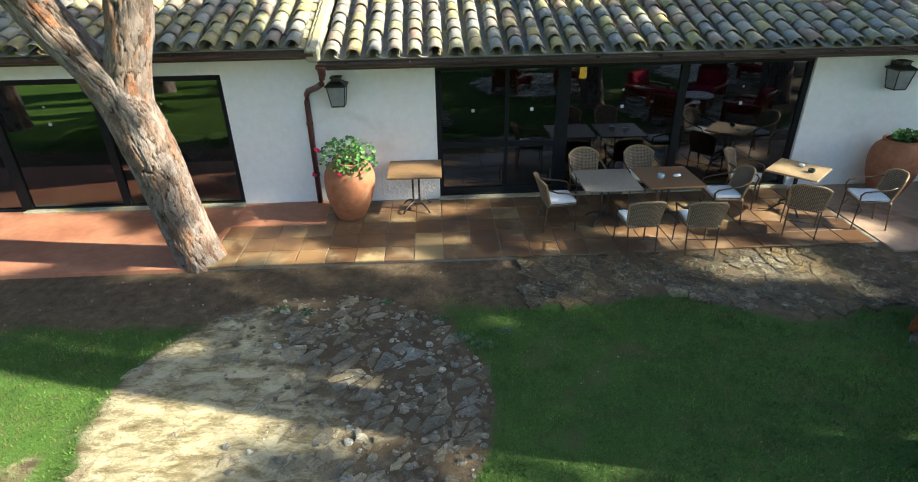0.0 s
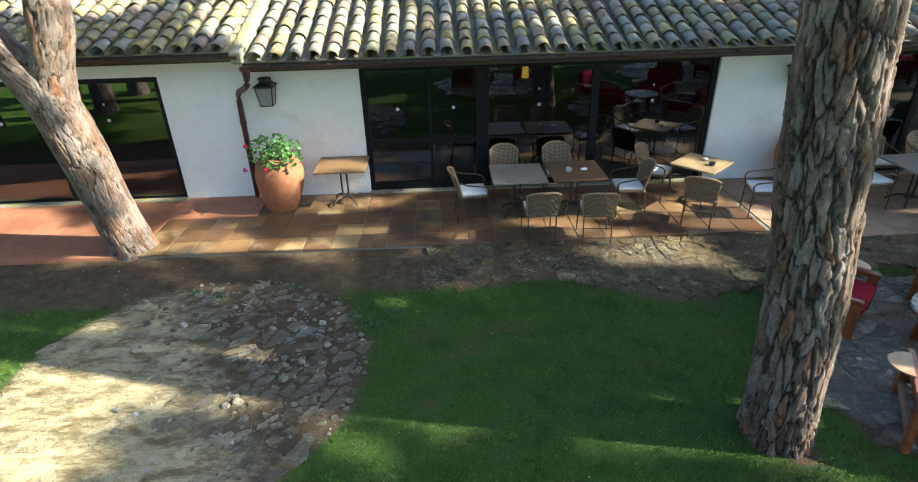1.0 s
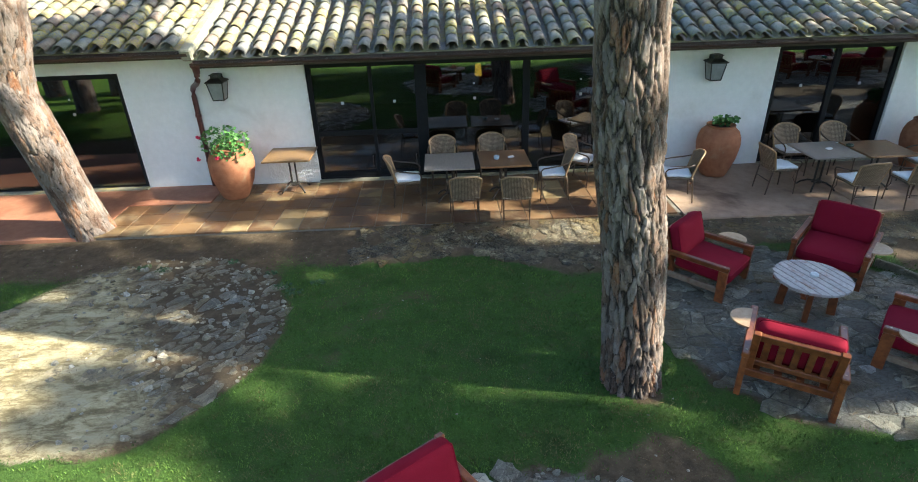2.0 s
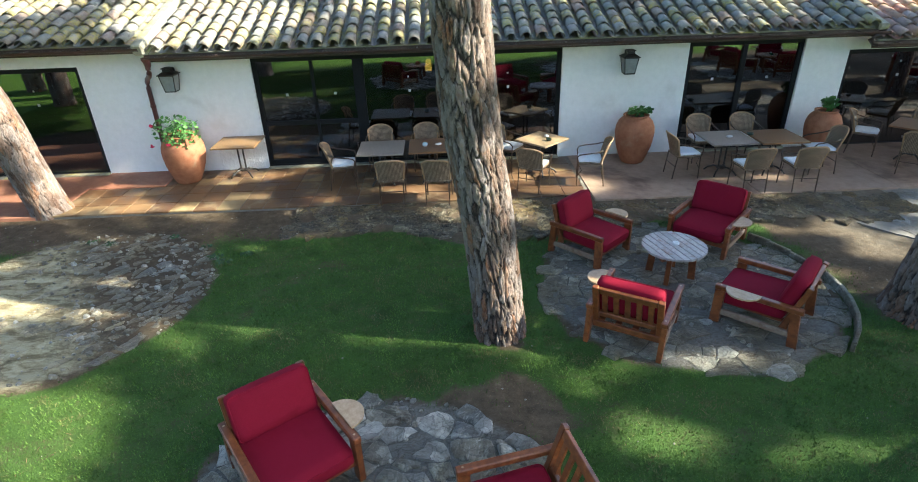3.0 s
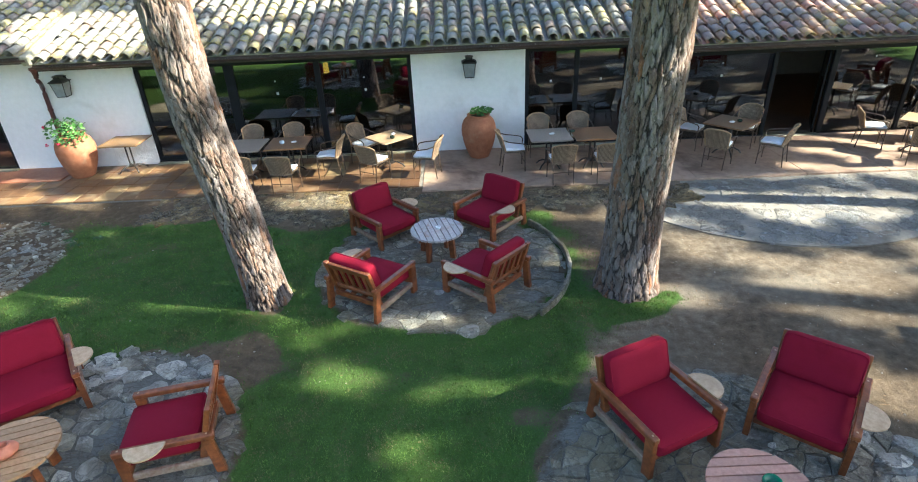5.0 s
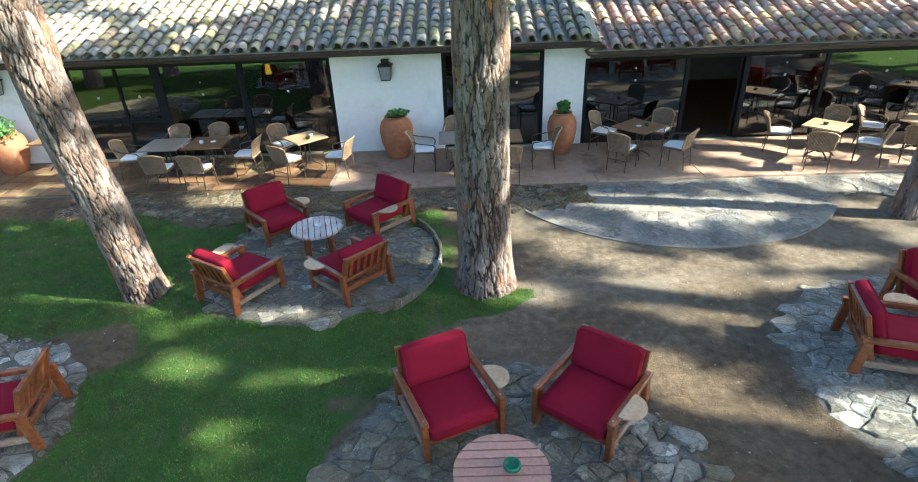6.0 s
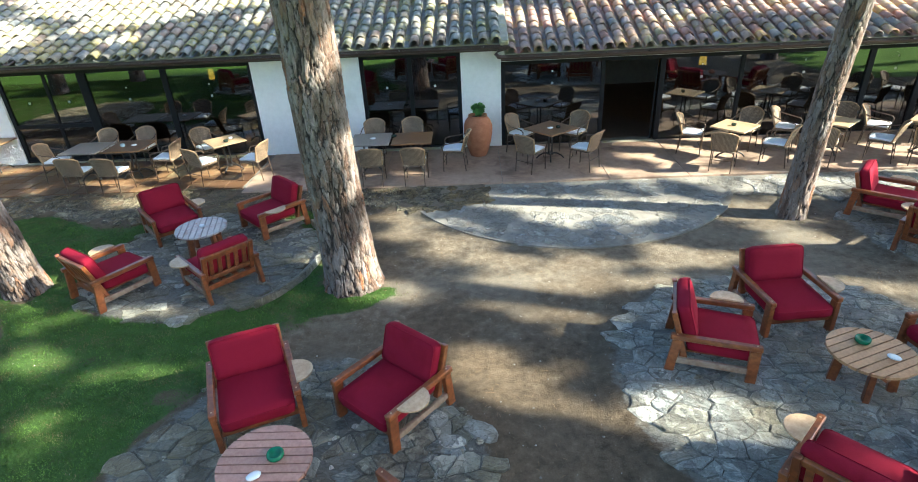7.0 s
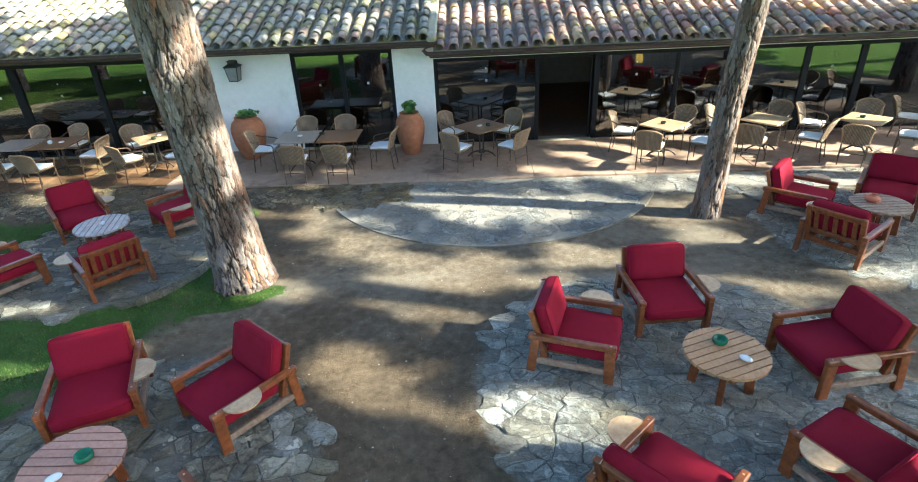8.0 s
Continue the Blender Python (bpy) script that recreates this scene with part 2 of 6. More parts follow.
def facets(nt, v, scale):
    """Broken rock faces: a tone for each facet, and thin cracks between them."""
    wob = add(nt, "ShaderNodeTexNoise", Scale=4.0, Detail=5.0)
    nt.links.new(v, wob.inputs["Vector"])
    push = add(nt, "ShaderNodeVectorMath")
    push.operation = "MULTIPLY_ADD"
    push.inputs[1].default_value = (0.5, 0.5, 0.2)
    nt.links.new(wob.outputs["Color"], push.inputs[0])
    nt.links.new(v, push.inputs[2])
    face, edge = add(nt, "ShaderNodeTexVoronoi", Scale=scale), add(nt, "ShaderNodeTexVoronoi", Scale=scale)
    edge.feature = "DISTANCE_TO_EDGE"
    for n in (face, edge):
        nt.links.new(push.outputs[0], n.inputs["Vector"])
    sep = add(nt, "ShaderNodeSeparateColor")
    nt.links.new(face.outputs["Color"], sep.inputs[0])
    return sep.outputs[0], maths(nt, "SUBTRACT", 1.0, ramp_value(nt, edge.outputs["Distance"], 0.0, 0.05))


def stone_mat(name, tones, rough=0.6, pale=(0.46, 0.44, 0.40), soil=0.6, earth=(0.12, 0.096, 0.065), ochre=(0.19, 0.15, 0.075)):
    """Layered stone: a tone for each piece, pale quartz streaks, dark veins, trodden-in earth."""
    m, nt, bsdf = node_mat(name)
    v = ground_coords(nt)
    rnd = piece_random(nt)
    n = len(tones) - 1
    col = ramp(nt, rnd, [(k / n, c) for k, c in enumerate(tones)])
    vec = nt.nodes.new("ShaderNodeVectorRotate")
    vec.rotation_type = "Z_AXIS"
    nt.links.new(v, vec.inputs["Vector"])
    nt.links.new(maths(nt, "MULTIPLY", rnd, 6.0), vec.inputs["Angle"])
    mp = add(nt, "ShaderNodeMapping", Scale=(1.0, 3.5, 1.0))
    nt.links.new(vec.outputs[0], mp.inputs["Vector"])
    streak = noise_tex(nt, mp.outputs[0], 5.0, 8, 0.72, 1.6)
    mott = noise_tex(nt, v, 9.0, 8, 0.72, 1.0)
    col = mix(nt, maths(nt, "MULTIPLY", ramp_value(nt, streak, 0.5, 0.66), 0.8), col, pale)
    col = mix(nt, maths(nt, "MULTIPLY", ramp_value(nt, mott, 0.52, 0.64), 0.6), col, (0.085, 0.08, 0.072))
    vein = noise_tex(nt, mp.outputs[0], 19.0, 6, 0.7, 2.0)
    col = mix(nt, maths(nt, "MULTIPLY", ramp_value(nt, vein, 0.57, 0.68), 0.8), col, (0.055, 0.05, 0.044))
    tone, crack = facets(nt, v, 6.5)
    hs = add(nt, "ShaderNodeHueSaturation")
    nt.links.new(maths(nt, "MULTIPLY_ADD", tone, 1.0, 0.75), hs.inputs["Value"])
    nt.links.new(col, hs.inputs["Color"])
    col = hs.outputs[0]
    col = mix(nt, maths(nt, "MULTIPLY", ramp_value(nt, noise_tex(nt, v, 0.75, 6, 0.7, 0.6), 0.46, 0.6), 0.6), col, ochre)
    dirt = noise_tex(nt, v, 1.9, 7, 0.68, 0.8)
    col = mix(nt, maths(nt, "MULTIPLY", ramp_value(nt, dirt, 0.46, 0.6), soil), col, earth)
    col = mix(nt, maths(nt, "MULTIPLY", crack, 0.5), col, (0.05, 0.045, 0.038))
    nt.links.new(col, bsdf.inputs["Base Color"])
    bsdf.inputs["Roughness"].default_value = rough
    bumped(nt, bsdf, maths(nt, "ADD", maths(nt, "ADD", maths(nt, "ADD", streak, mott), maths(nt, "MULTIPLY", vein, 0.4)), maths(nt, "MULTIPLY", tone, 0.9)), 1.0, 0.05)
    return m


M["flag_grey"] = stone_mat("blue_grey_flagstone", [(0.17, 0.185, 0.175), (0.31, 0.32, 0.30), (0.23, 0.215, 0.17), (0.24, 0.27, 0.265), (0.42, 0.40, 0.345)], 0.30, (0.54, 0.53, 0.49), 0.42, (0.17, 0.145, 0.105), (0.30, 0.26, 0.17))
# Buff stones of the empty circle, tones darkened to stand for its shade.
M["flag_shaded"] = stone_mat("shaded_buff_flagstone", [(0.13, 0.098, 0.056), (0.20, 0.16, 0.095), (0.11, 0.088, 0.058), (0.185, 0.185, 0.175), (0.26, 0.215, 0.135)], 0.36, (0.38, 0.35, 0.28), 0.6, (0.16, 0.125, 0.08))
M["flag_olive"] = stone_mat("olive_grey_flagstone", [(0.105, 0.098, 0.072), (0.22, 0.205, 0.155), (0.14, 0.118, 0.078), (0.17, 0.185, 0.18), (0.36, 0.335, 0.26), (0.19, 0.165, 0.115)], 0.3, (0.40, 0.38, 0.31), 0.6, (0.115, 0.09, 0.055), (0.26, 0.215, 0.115))
# The empty circle's stones again, paler to put sunlight into the colour.
M["flag_sunlit"] = stone_mat("sunlit_flagstone", [(0.26, 0.21, 0.12), (0.38, 0.32, 0.20), (0.31, 0.25, 0.15), (0.44, 0.38, 0.26)], 0.6, (0.50, 0.44, 0.31), 0.5, (0.28, 0.22, 0.13), (0.34, 0.27, 0.15))
M["flag_moss"] = stone_mat("mossy_brown_flagstone", [(0.068, 0.054, 0.033), (0.13, 0.104, 0.062), (0.092, 0.082, 0.062), (0.18, 0.15, 0.09)], 0.27, (0.34, 0.295, 0.185), 0.65, (0.085, 0.062, 0.032), (0.25, 0.17, 0.06))
M["flag_pale"] = stone_mat("pale_crazy_paving", [(0.185, 0.185, 0.175), (0.205, 0.20, 0.185), (0.175, 0.182, 0.18), (0.22, 0.212, 0.192)], 0.65, (0.26, 0.255, 0.235), 0.5, (0.19, 0.165, 0.13), (0.25, 0.22, 0.165))
M["pale_rock"] = stone_mat("whitish_rock", [(0.40, 0.39, 0.36), (0.52, 0.50, 0.46), (0.44, 0.41, 0.33)], 0.5, (0.58, 0.57, 0.54), 0.3)
M["cobble"] = stone_mat("rounded_field_stone", [(0.13, 0.112, 0.083), (0.33, 0.30, 0.225), (0.15, 0.15, 0.14), (0.62, 0.59, 0.52), (0.20, 0.175, 0.13), (0.40, 0.37, 0.29)], 0.34, (0.5, 0.475, 0.41), 0.45, (0.10, 0.075, 0.042))


def tile_mat():
    m, nt, bsdf = node_mat("worn_terrace_tile")
    v = ground_coords(nt)
    col = ramp(nt, piece_random(nt), [(0.0, (0.155, 0.078, 0.036)), (0.35, (0.25, 0.145, 0.062)), (0.65, (0.185, 0.10, 0.048)), (0.85, (0.34, 0.24, 0.115)), (1.0, (0.43, 0.33, 0.165))])
    wear = noise_tex(nt, v, 2.2, 6, 0.65, 0.5)
    col = mix(nt, maths(nt, "MULTIPLY", ramp_value(nt, wear, 0.48, 0.7), 0.7), col, (0.36, 0.285, 0.17))
    dirt = noise_tex(nt, v, 0.9, 5, 0.6)
    col = mix(nt, maths(nt, "MULTIPLY", ramp_value(nt, dirt, 0.46, 0.58), 0.85), col, (0.075, 0.036, 0.017))
    fine = noise_tex(nt, v, 30, 5, 0.7)
    col = mix(nt, maths(nt, "MULTIPLY", fine, 0.35), col, (0.16, 0.10, 0.06))
    nt.links.new(col, bsdf.inputs["Base Color"])
    nt.links.new(maths(nt, "MULTIPLY_ADD", ramp_value(nt, dirt, 0.46, 0.58), -0.28, 0.6), bsdf.inputs["Roughness"])
    bumped(nt, bsdf, maths(nt, "ADD", fine, wear), 0.3, 0.006)
    return m


M["tile"] = tile_mat()


def ground_mat():
    """Lawn and bare earth, mixed by the attribute 'grass'."""
    m, nt, bsdf = node_mat("lawn_and_earth")
    v = coords(nt, (1, 1, 1), False)
    at = add(nt, "ShaderNodeAttribute")
    at.attribute_name = "grass"
    fine, mid, big = noise_tex(nt, v, 55, 6, 0.75), noise_tex(nt, v, 7, 6, 0.7), noise_tex(nt, v, 0.9, 5, 0.6)
    lawn = ramp(nt, fine, [(0.25, (0.022, 0.047, 0.009)), (0.5, (0.047, 0.092, 0.017)), (0.8, (0.097, 0.155, 0.032))])
    lawn = mix(nt, maths(nt, "MULTIPLY", ramp_value(nt, mid, 0.5, 0.72), 0.7), lawn, (0.085, 0.082, 0.034))
    lawn = mix(nt, maths(nt, "MULTIPLY", ramp_value(nt, noise_tex(nt, v, 2.6, 5, 0.7), 0.5, 0.68), 0.55), lawn, (0.028, 0.046, 0.012))
    lawn = mix(nt, maths(nt, "MULTIPLY", ramp_value(nt, big, 0.5, 0.7), 0.4), lawn, (0.05, 0.12, 0.015))
    la = add(nt, "ShaderNodeAttribute")
    la.attribute_name = "lawn_light"
    # Brighter green that puts sunlight into the colour of the open lawn.
    lit_lawn = ramp(nt, fine, [(0.25, (0.07, 0.15, 0.02)), (0.6, (0.15, 0.27, 0.038)), (0.85, (0.22, 0.33, 0.065))])
    # Darker patches in it stand for streaks of tree shadow.
    lit_lawn = mix(nt, ramp_value(nt, noise_tex(nt, v, 0.5, 6, 0.75), 0.5, 0.75), lit_lawn, (0.075, 0.14, 0.024))
    lawn = mix(nt, la.outputs["Fac"], lawn, lit_lawn)
    earth = ramp(nt, mid, [(0.3, (0.080, 0.060, 0.039)), (0.52, (0.145, 0.116, 0.082)), (0.75, (0.23, 0.192, 0.143))])
    earth = mix(nt, maths(nt, "MULTIPLY", ramp_value(nt, fine, 0.55, 0.75), 0.35), earth, (0.26, 0.225, 0.18))
    earth = mix(nt, maths(nt, "MULTIPLY", ramp_value(nt, big, 0.45, 0.7), 0.6), earth, (0.205, 0.182, 0.145))
    da = add(nt, "ShaderNodeAttribute")
    da.attribute_name = "darker"
    brown_earth = ramp(nt, mid, [(0.3, (0.055, 0.037, 0.021)), (0.55, (0.105, 0.075, 0.045)), (0.75, (0.165, 0.122, 0.075))])
    earth = mix(nt, maths(nt, "MULTIPLY", da.outputs["Fac"], 0.9), earth, brown_earth)
    grit = noise_tex(nt, v, 150, 4, 0.8)
    earth = mix(nt, maths(nt, "MULTIPLY", ramp_value(nt, grit, 0.52, 0.7), 0.5), earth, (0.05, 0.037, 0.026))
    earth = mix(nt, maths(nt, "MULTIPLY", ramp_value(nt, noise_tex(nt, v, 85, 5, 0.75), 0.58, 0.7), 0.6), earth, (0.27, 0.225, 0.17))
    sa = add(nt, "ShaderNodeAttribute")
    sa.attribute_name = "sunlit_sand"
    smp = add(nt, "ShaderNodeMapping", Scale=(1.0, 2.6, 1.0), Rotation=(0, 0, 0.7))
    nt.links.new(v, smp.inputs["Vector"])
    sweep = noise_tex(nt, smp.outputs[0], 2.6, 8, 0.75, 0.3)
    # Dusty sand, its colour brightened to stand for sunlight on the empty circle.
    sunlit_sand = ramp(nt, sweep, [(0.32, (0.12, 0.095, 0.046)), (0.43, (0.25, 0.20, 0.105)), (0.53, (0.50, 0.43, 0.26)), (0.62, (0.56, 0.50, 0.34)), (0.72, (0.27, 0.22, 0.12))])
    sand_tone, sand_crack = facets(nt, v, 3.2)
    sunlit_sand = mix(nt, maths(nt, "MULTIPLY", sand_tone, 0.35), sunlit_sand, (0.20, 0.165, 0.10))
    sunlit_sand = mix(nt, maths(nt, "MULTIPLY", sand_crack, 0.28), sunlit_sand, (0.10, 0.08, 0.045))
    ra = add(nt, "ShaderNodeAttribute")
    ra.attribute_name = "rock"
    rubble = ramp(nt, noise_tex(nt, smp.outputs[0], 9.0, 8, 0.72, 1.5), [(0.32, (0.085, 0.073, 0.055)), (0.46, (0.145, 0.132, 0.108)), (0.56, (0.21, 0.20, 0.175)), (0.66, (0.125, 0.11, 0.085))])
    tone, crack = facets(nt, v, 9.0)
    slate = ramp(nt, noise_tex(nt, smp.outputs[0], 6.0, 8, 0.72, 1.2), [(0.32, (0.115, 0.115, 0.105)), (0.46, (0.20, 0.20, 0.185)), (0.58, (0.30, 0.295, 0.27)), (0.68, (0.19, 0.175, 0.14))])
    rubble = mix(nt, maths(nt, "SUBTRACT", 1.0, da.outputs["Fac"]), rubble, slate)
    rubble = mix(nt, maths(nt, "MULTIPLY", tone, 0.4), rubble, (0.17, 0.165, 0.15))
    rubble = mix(nt, maths(nt, "MULTIPLY", crack, 0.5), rubble, (0.055, 0.047, 0.037))
    rub = maths(nt, "ADD", ra.outputs["Fac"], maths(nt, "MULTIPLY_ADD", mid, 1.2, -0.75))
    earth = mix(nt, ramp_value(nt, rub, 0.25, 0.75), earth, rubble)
    earth = mix(nt, ramp_value(nt, maths(nt, "ADD", sa.outputs["Fac"], maths(nt, "MULTIPLY_ADD", maths(nt, "ADD", mid, sweep), 0.9, -0.9)), 0.1, 0.9), earth, sunlit_sand)
    f = maths(nt, "ADD", at.outputs["Fac"], maths(nt, "MULTIPLY_ADD", maths(nt, "ADD", fine, mid), 0.55, -0.55))
    col = mix(nt, ramp_value(nt, f, 0.38, 0.62), earth, lawn)
    nt.links.new(col, bsdf.inputs["Base Color"])
    bsdf.inputs["Roughness"].default_value = 0.9
    bsdf.inputs["Specular IOR Level"].default_value = 0.2
    rough_rock = maths(nt, "MULTIPLY", maths(nt, "ADD", sweep, maths(nt, "MULTIPLY", tone, 0.5)), maths(nt, "MULTIPLY", maths(nt, "MAXIMUM", sa.outputs["Fac"], ra.outputs["Fac"]), 2.5))
    bumped(nt, bsdf, maths(nt, "ADD", maths(nt, "ADD", maths(nt, "MULTIPLY", fine, 0.6), mid), rough_rock), 0.8, 0.028)
    return m


M["ground"] = ground_mat()
M["litter"] = surface("dry_pine_needle", (0.12, 0.07, 0.03), (0.26, 0.17, 0.09), 3, 0.8, 0.0, vary=0.4, own=False)
M["grit"] = surface("stone_chip", (0.18, 0.16, 0.13), (0.38, 0.35, 0.30), 6, 0.8, 0.0, vary=0.4, own=False)
M["blade"] = surface("grass_blade", (0.014, 0.040, 0.006), (0.135, 0.222, 0.042), 3.2, 0.7, 0.0, stain=(0.125, 0.122, 0.048), stain_scale=2.1, stain_at=(0.5, 0.62), vary=0.3, own=False, spec=0.15)


def bark_mat():
    """Flat flaky plates, a tone for each, parted by dark winding cracks."""
    m, nt, bsdf = node_mat("plated_pine_bark")
    at = add(nt, "ShaderNodeAttribute")
    at.attribute_name = "plate"
    hue = add(nt, "ShaderNodeAttribute")
    hue.attribute_name = "hue"
    v = coords(nt, (1, 1, 0.4), False)
    fine, broad = noise_tex(nt, v, 55, 7, 0.75, 1.0), noise_tex(nt, v, 9, 6, 0.7, 0.8)
    tone, crack = facets(nt, v, 20.0)
    pick = maths(nt, "ADD", hue.outputs["Fac"], maths(nt, "MULTIPLY_ADD", broad, 0.9, -0.45))
    col = ramp(nt, pick, [(0.05, (0.12, 0.066, 0.043)), (0.3, (0.21, 0.138, 0.10)), (0.55, (0.265, 0.222, 0.20)), (0.75, (0.225, 0.145, 0.10)), (1.12, (0.285, 0.115, 0.047))])
    col = mix(nt, maths(nt, "MULTIPLY", ramp_value(nt, fine, 0.45, 0.7), 0.5), col, (0.30, 0.258, 0.232))
    hs = add(nt, "ShaderNodeHueSaturation")
    nt.links.new(maths(nt, "MULTIPLY_ADD", tone, 0.5, 0.72), hs.inputs["Value"])
    nt.links.new(col, hs.inputs["Color"])
    col = mix(nt, maths(nt, "MULTIPLY", crack, 0.3), hs.outputs[0], (0.05, 0.03, 0.02))
    groove = ramp_value(nt, maths(nt, "ADD", at.outputs["Fac"], maths(nt, "MULTIPLY_ADD", fine, 0.12, -0.055)), 0.0, 0.085)
    col = mix(nt, groove, (0.018, 0.011, 0.008), col)
    nt.links.new(col, bsdf.inputs["Base Color"])
    bsdf.inputs["Roughness"].default_value = 0.9
    bumped(nt, bsdf, maths(nt, "ADD", maths(nt, "ADD", fine, broad), maths(nt, "MULTIPLY", tone, 0.7)), 0.9, 0.02)
    return m


M["bark"] = bark_mat()


# ---- mesh helpers ----
def part(name, bm, material, parent=None, label="", smooth=False):
    """Links a bmesh as one mesh object, under a thing or a part."""
    me = bpy.data.meshes.new(name)
    bm.to_mesh(me)
    bm.free()
    me.materials.append(material)
    if smooth:
        me.polygons.foreach_set("use_smooth", [True] * len(me.polygons))
    ob = new(name, me)
    ob.parent = parent
    if label:
        tagged(ob, label=label)
    return ob


def thing(name, m, label, category, group="", kind=""):
    ob = new(name)
    ob.empty_display_size = 0.1
    ob.matrix_world = m
    return tagged(ob, label, category, group, kind)


def structure(ob, label, category):
    return tagged(ob, label, category, kind="structure")


def box_into(bm, x0, x1, y0, y1, z0, z1, m=None, bevel=0.0):
    vs = [bm.verts.new((x, y, z)) for z in (z0, z1) for y in (y0, y1) for x in (x0, x1)]
    fs = [bm.faces.new([vs[i] for i in f]) for f in ((0, 2, 3, 1), (4, 5, 7, 6), (0, 1, 5, 4), (2, 6, 7, 3), (0, 4, 6, 2), (1, 3, 7, 5))]
    if bevel:
        out = bmesh.ops.bevel(bm, geom=list({e for f in fs for e in f.edges}), offset=bevel, segments=1, affect="EDGES", profile=0.5)
        vs = list({v for f in out["faces"] for v in f.verts} | {v for v in vs if v.is_valid})
    if m is not None:
        bmesh.ops.transform(bm, matrix=m, verts=vs)
    return vs


def box(x0, x1, y0, y1, z0, z1, m=None, bevel=0.0):
    bm = bmesh.new()
    box_into(bm, x0, x1, y0, y1, z0, z1, m, bevel)
    return bm


def soft_box(sx, sy, sz, r, m=None, puff=0.0):
    """A padded cushion: rounded edges, slightly domed faces."""
    bm = bmesh.new()
    bmesh.ops.create_cube(bm, size=1.0)
    bmesh.ops.subdivide_edges(bm, edges=bm.edges[:], cuts=7, use_grid_fill=True)
    half = Vector((sx / 2, sy / 2, sz / 2))
    for v in bm.verts:
        p = Vector((v.co.x * sx, v.co.y * sy, v.co.z * sz))
        core = Vector([max(-h + r, min(h - r, c)) for c, h in zip(p, half)])
        off = p - core
        if off.length > 1e-6:
            p = core + off.normalized() * min(r, max(off.length, r * 0.98))
        w = (1 - (2 * v.co.x) ** 2) * (1 - (2 * v.co.y) ** 2)
        p.z += puff * max(w, 0) * (1 if v.co.z > 0 else -0.3 if v.co.z < -0.4 else 0.0)
        p.z += 0.006 * noise.noise(p * 7.0)
        v.co = p
    if m is not None:
        bmesh.ops.transform(bm, matrix=m, verts=bm.verts[:])
    return bm


def tube(points, r, sides=8, r_end=None, caps=True):
    """A round bar along points."""
    bm = bmesh.new()
    pts = [Vector(p) for p in points]
    rings = []
    up = Vector((0, 0, 1))
    for k, p in enumerate(pts):
        d = (pts[min(k + 1, len(pts) - 1)] - pts[max(k - 1, 0)]).normalized()
        a = d.cross(up if abs(d.z) < 0.95 else Vector((1, 0, 0))).normalized()
        b = d.cross(a).normalized()
        rr = r if r_end is None else r + (r_end - r) * k / (len(pts) - 1)
        rings.append([bm.verts.new(p + rr * (math.cos(t) * a + math.sin(t) * b)) for t in (2 * math.pi * s / sides for s in range(sides))])
    for r0, r1 in zip(rings, rings[1:]):
        for s in range(sides):
            bm.faces.new((r0[s], r0[(s + 1) % sides], r1[(s + 1) % sides], r1[s]))
    if caps:
        bm.faces.new(rings[0][::-1])
        bm.faces.new(rings[-1])
    bmesh.ops.recalc_face_normals(bm, faces=bm.faces[:])
    return bm


def lathe(profile, sides=32):
    """A turned shape from (radius, height) pairs."""
    bm = bmesh.new()
    rings = [[bm.verts.new((r * math.cos(a), r * math.sin(a), z)) for a in (2 * math.pi * s / sides for s in range(sides))] for r, z in profile]
    for r0, r1 in zip(rings, rings[1:]):
        for s in range(sides):
            bm.faces.new((r0[s], r0[(s + 1) % sides], r1[(s + 1) % sides], r1[s]))
    bm.faces.new(rings[0][::-1])
    bm.faces.new(rings[-1])
    bmesh.ops.recalc_face_normals(bm, faces=bm.faces[:])
    return bm


def mesh_from(name, verts, faces, material, smooth=False):
    me = bpy.data.meshes.new(name)
    me.from_pydata(verts, [], faces)
    me.materials.append(material)
    if smooth:
        me.polygons.foreach_set("use_smooth", [True] * len(me.polygons))
    me.update()
    return me


# ---- ground ----
# Round stone patches under the seating groups: centre and radius.
PATCHES = {"white_table": (6.6, 2.8, 1.87), "near_left": (2.9, -0.75, 1.85), "near_mid": (9.3, -1.65, 1.95), "big": (14.72, -0.35, 2.32),
           "far_right": (18.75, 2.9, 1.78), "empty": (-1.45, 3.2, 1.98)}


def smooth(v, lo, hi):
    t = min(max((v - lo) / (hi - lo), 0.0), 1.0)
    return t * t * (3 - 2 * t)


def band(x):
    """Front edge of the flagged strip before the terrace."""
    return 4.55 + 0.25 * smooth(x, 8.5, 11.0) + 0.28 * math.sin(1.1 * x - 0.6) + 0.12 * math.sin(2.9 * x)


def sunlit_patch(x, y):
    """Thin grass on the empty circle's sunny side; sunlight put into a paler colour."""
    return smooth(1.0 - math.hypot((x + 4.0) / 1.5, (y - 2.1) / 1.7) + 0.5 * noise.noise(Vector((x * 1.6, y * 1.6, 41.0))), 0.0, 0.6)


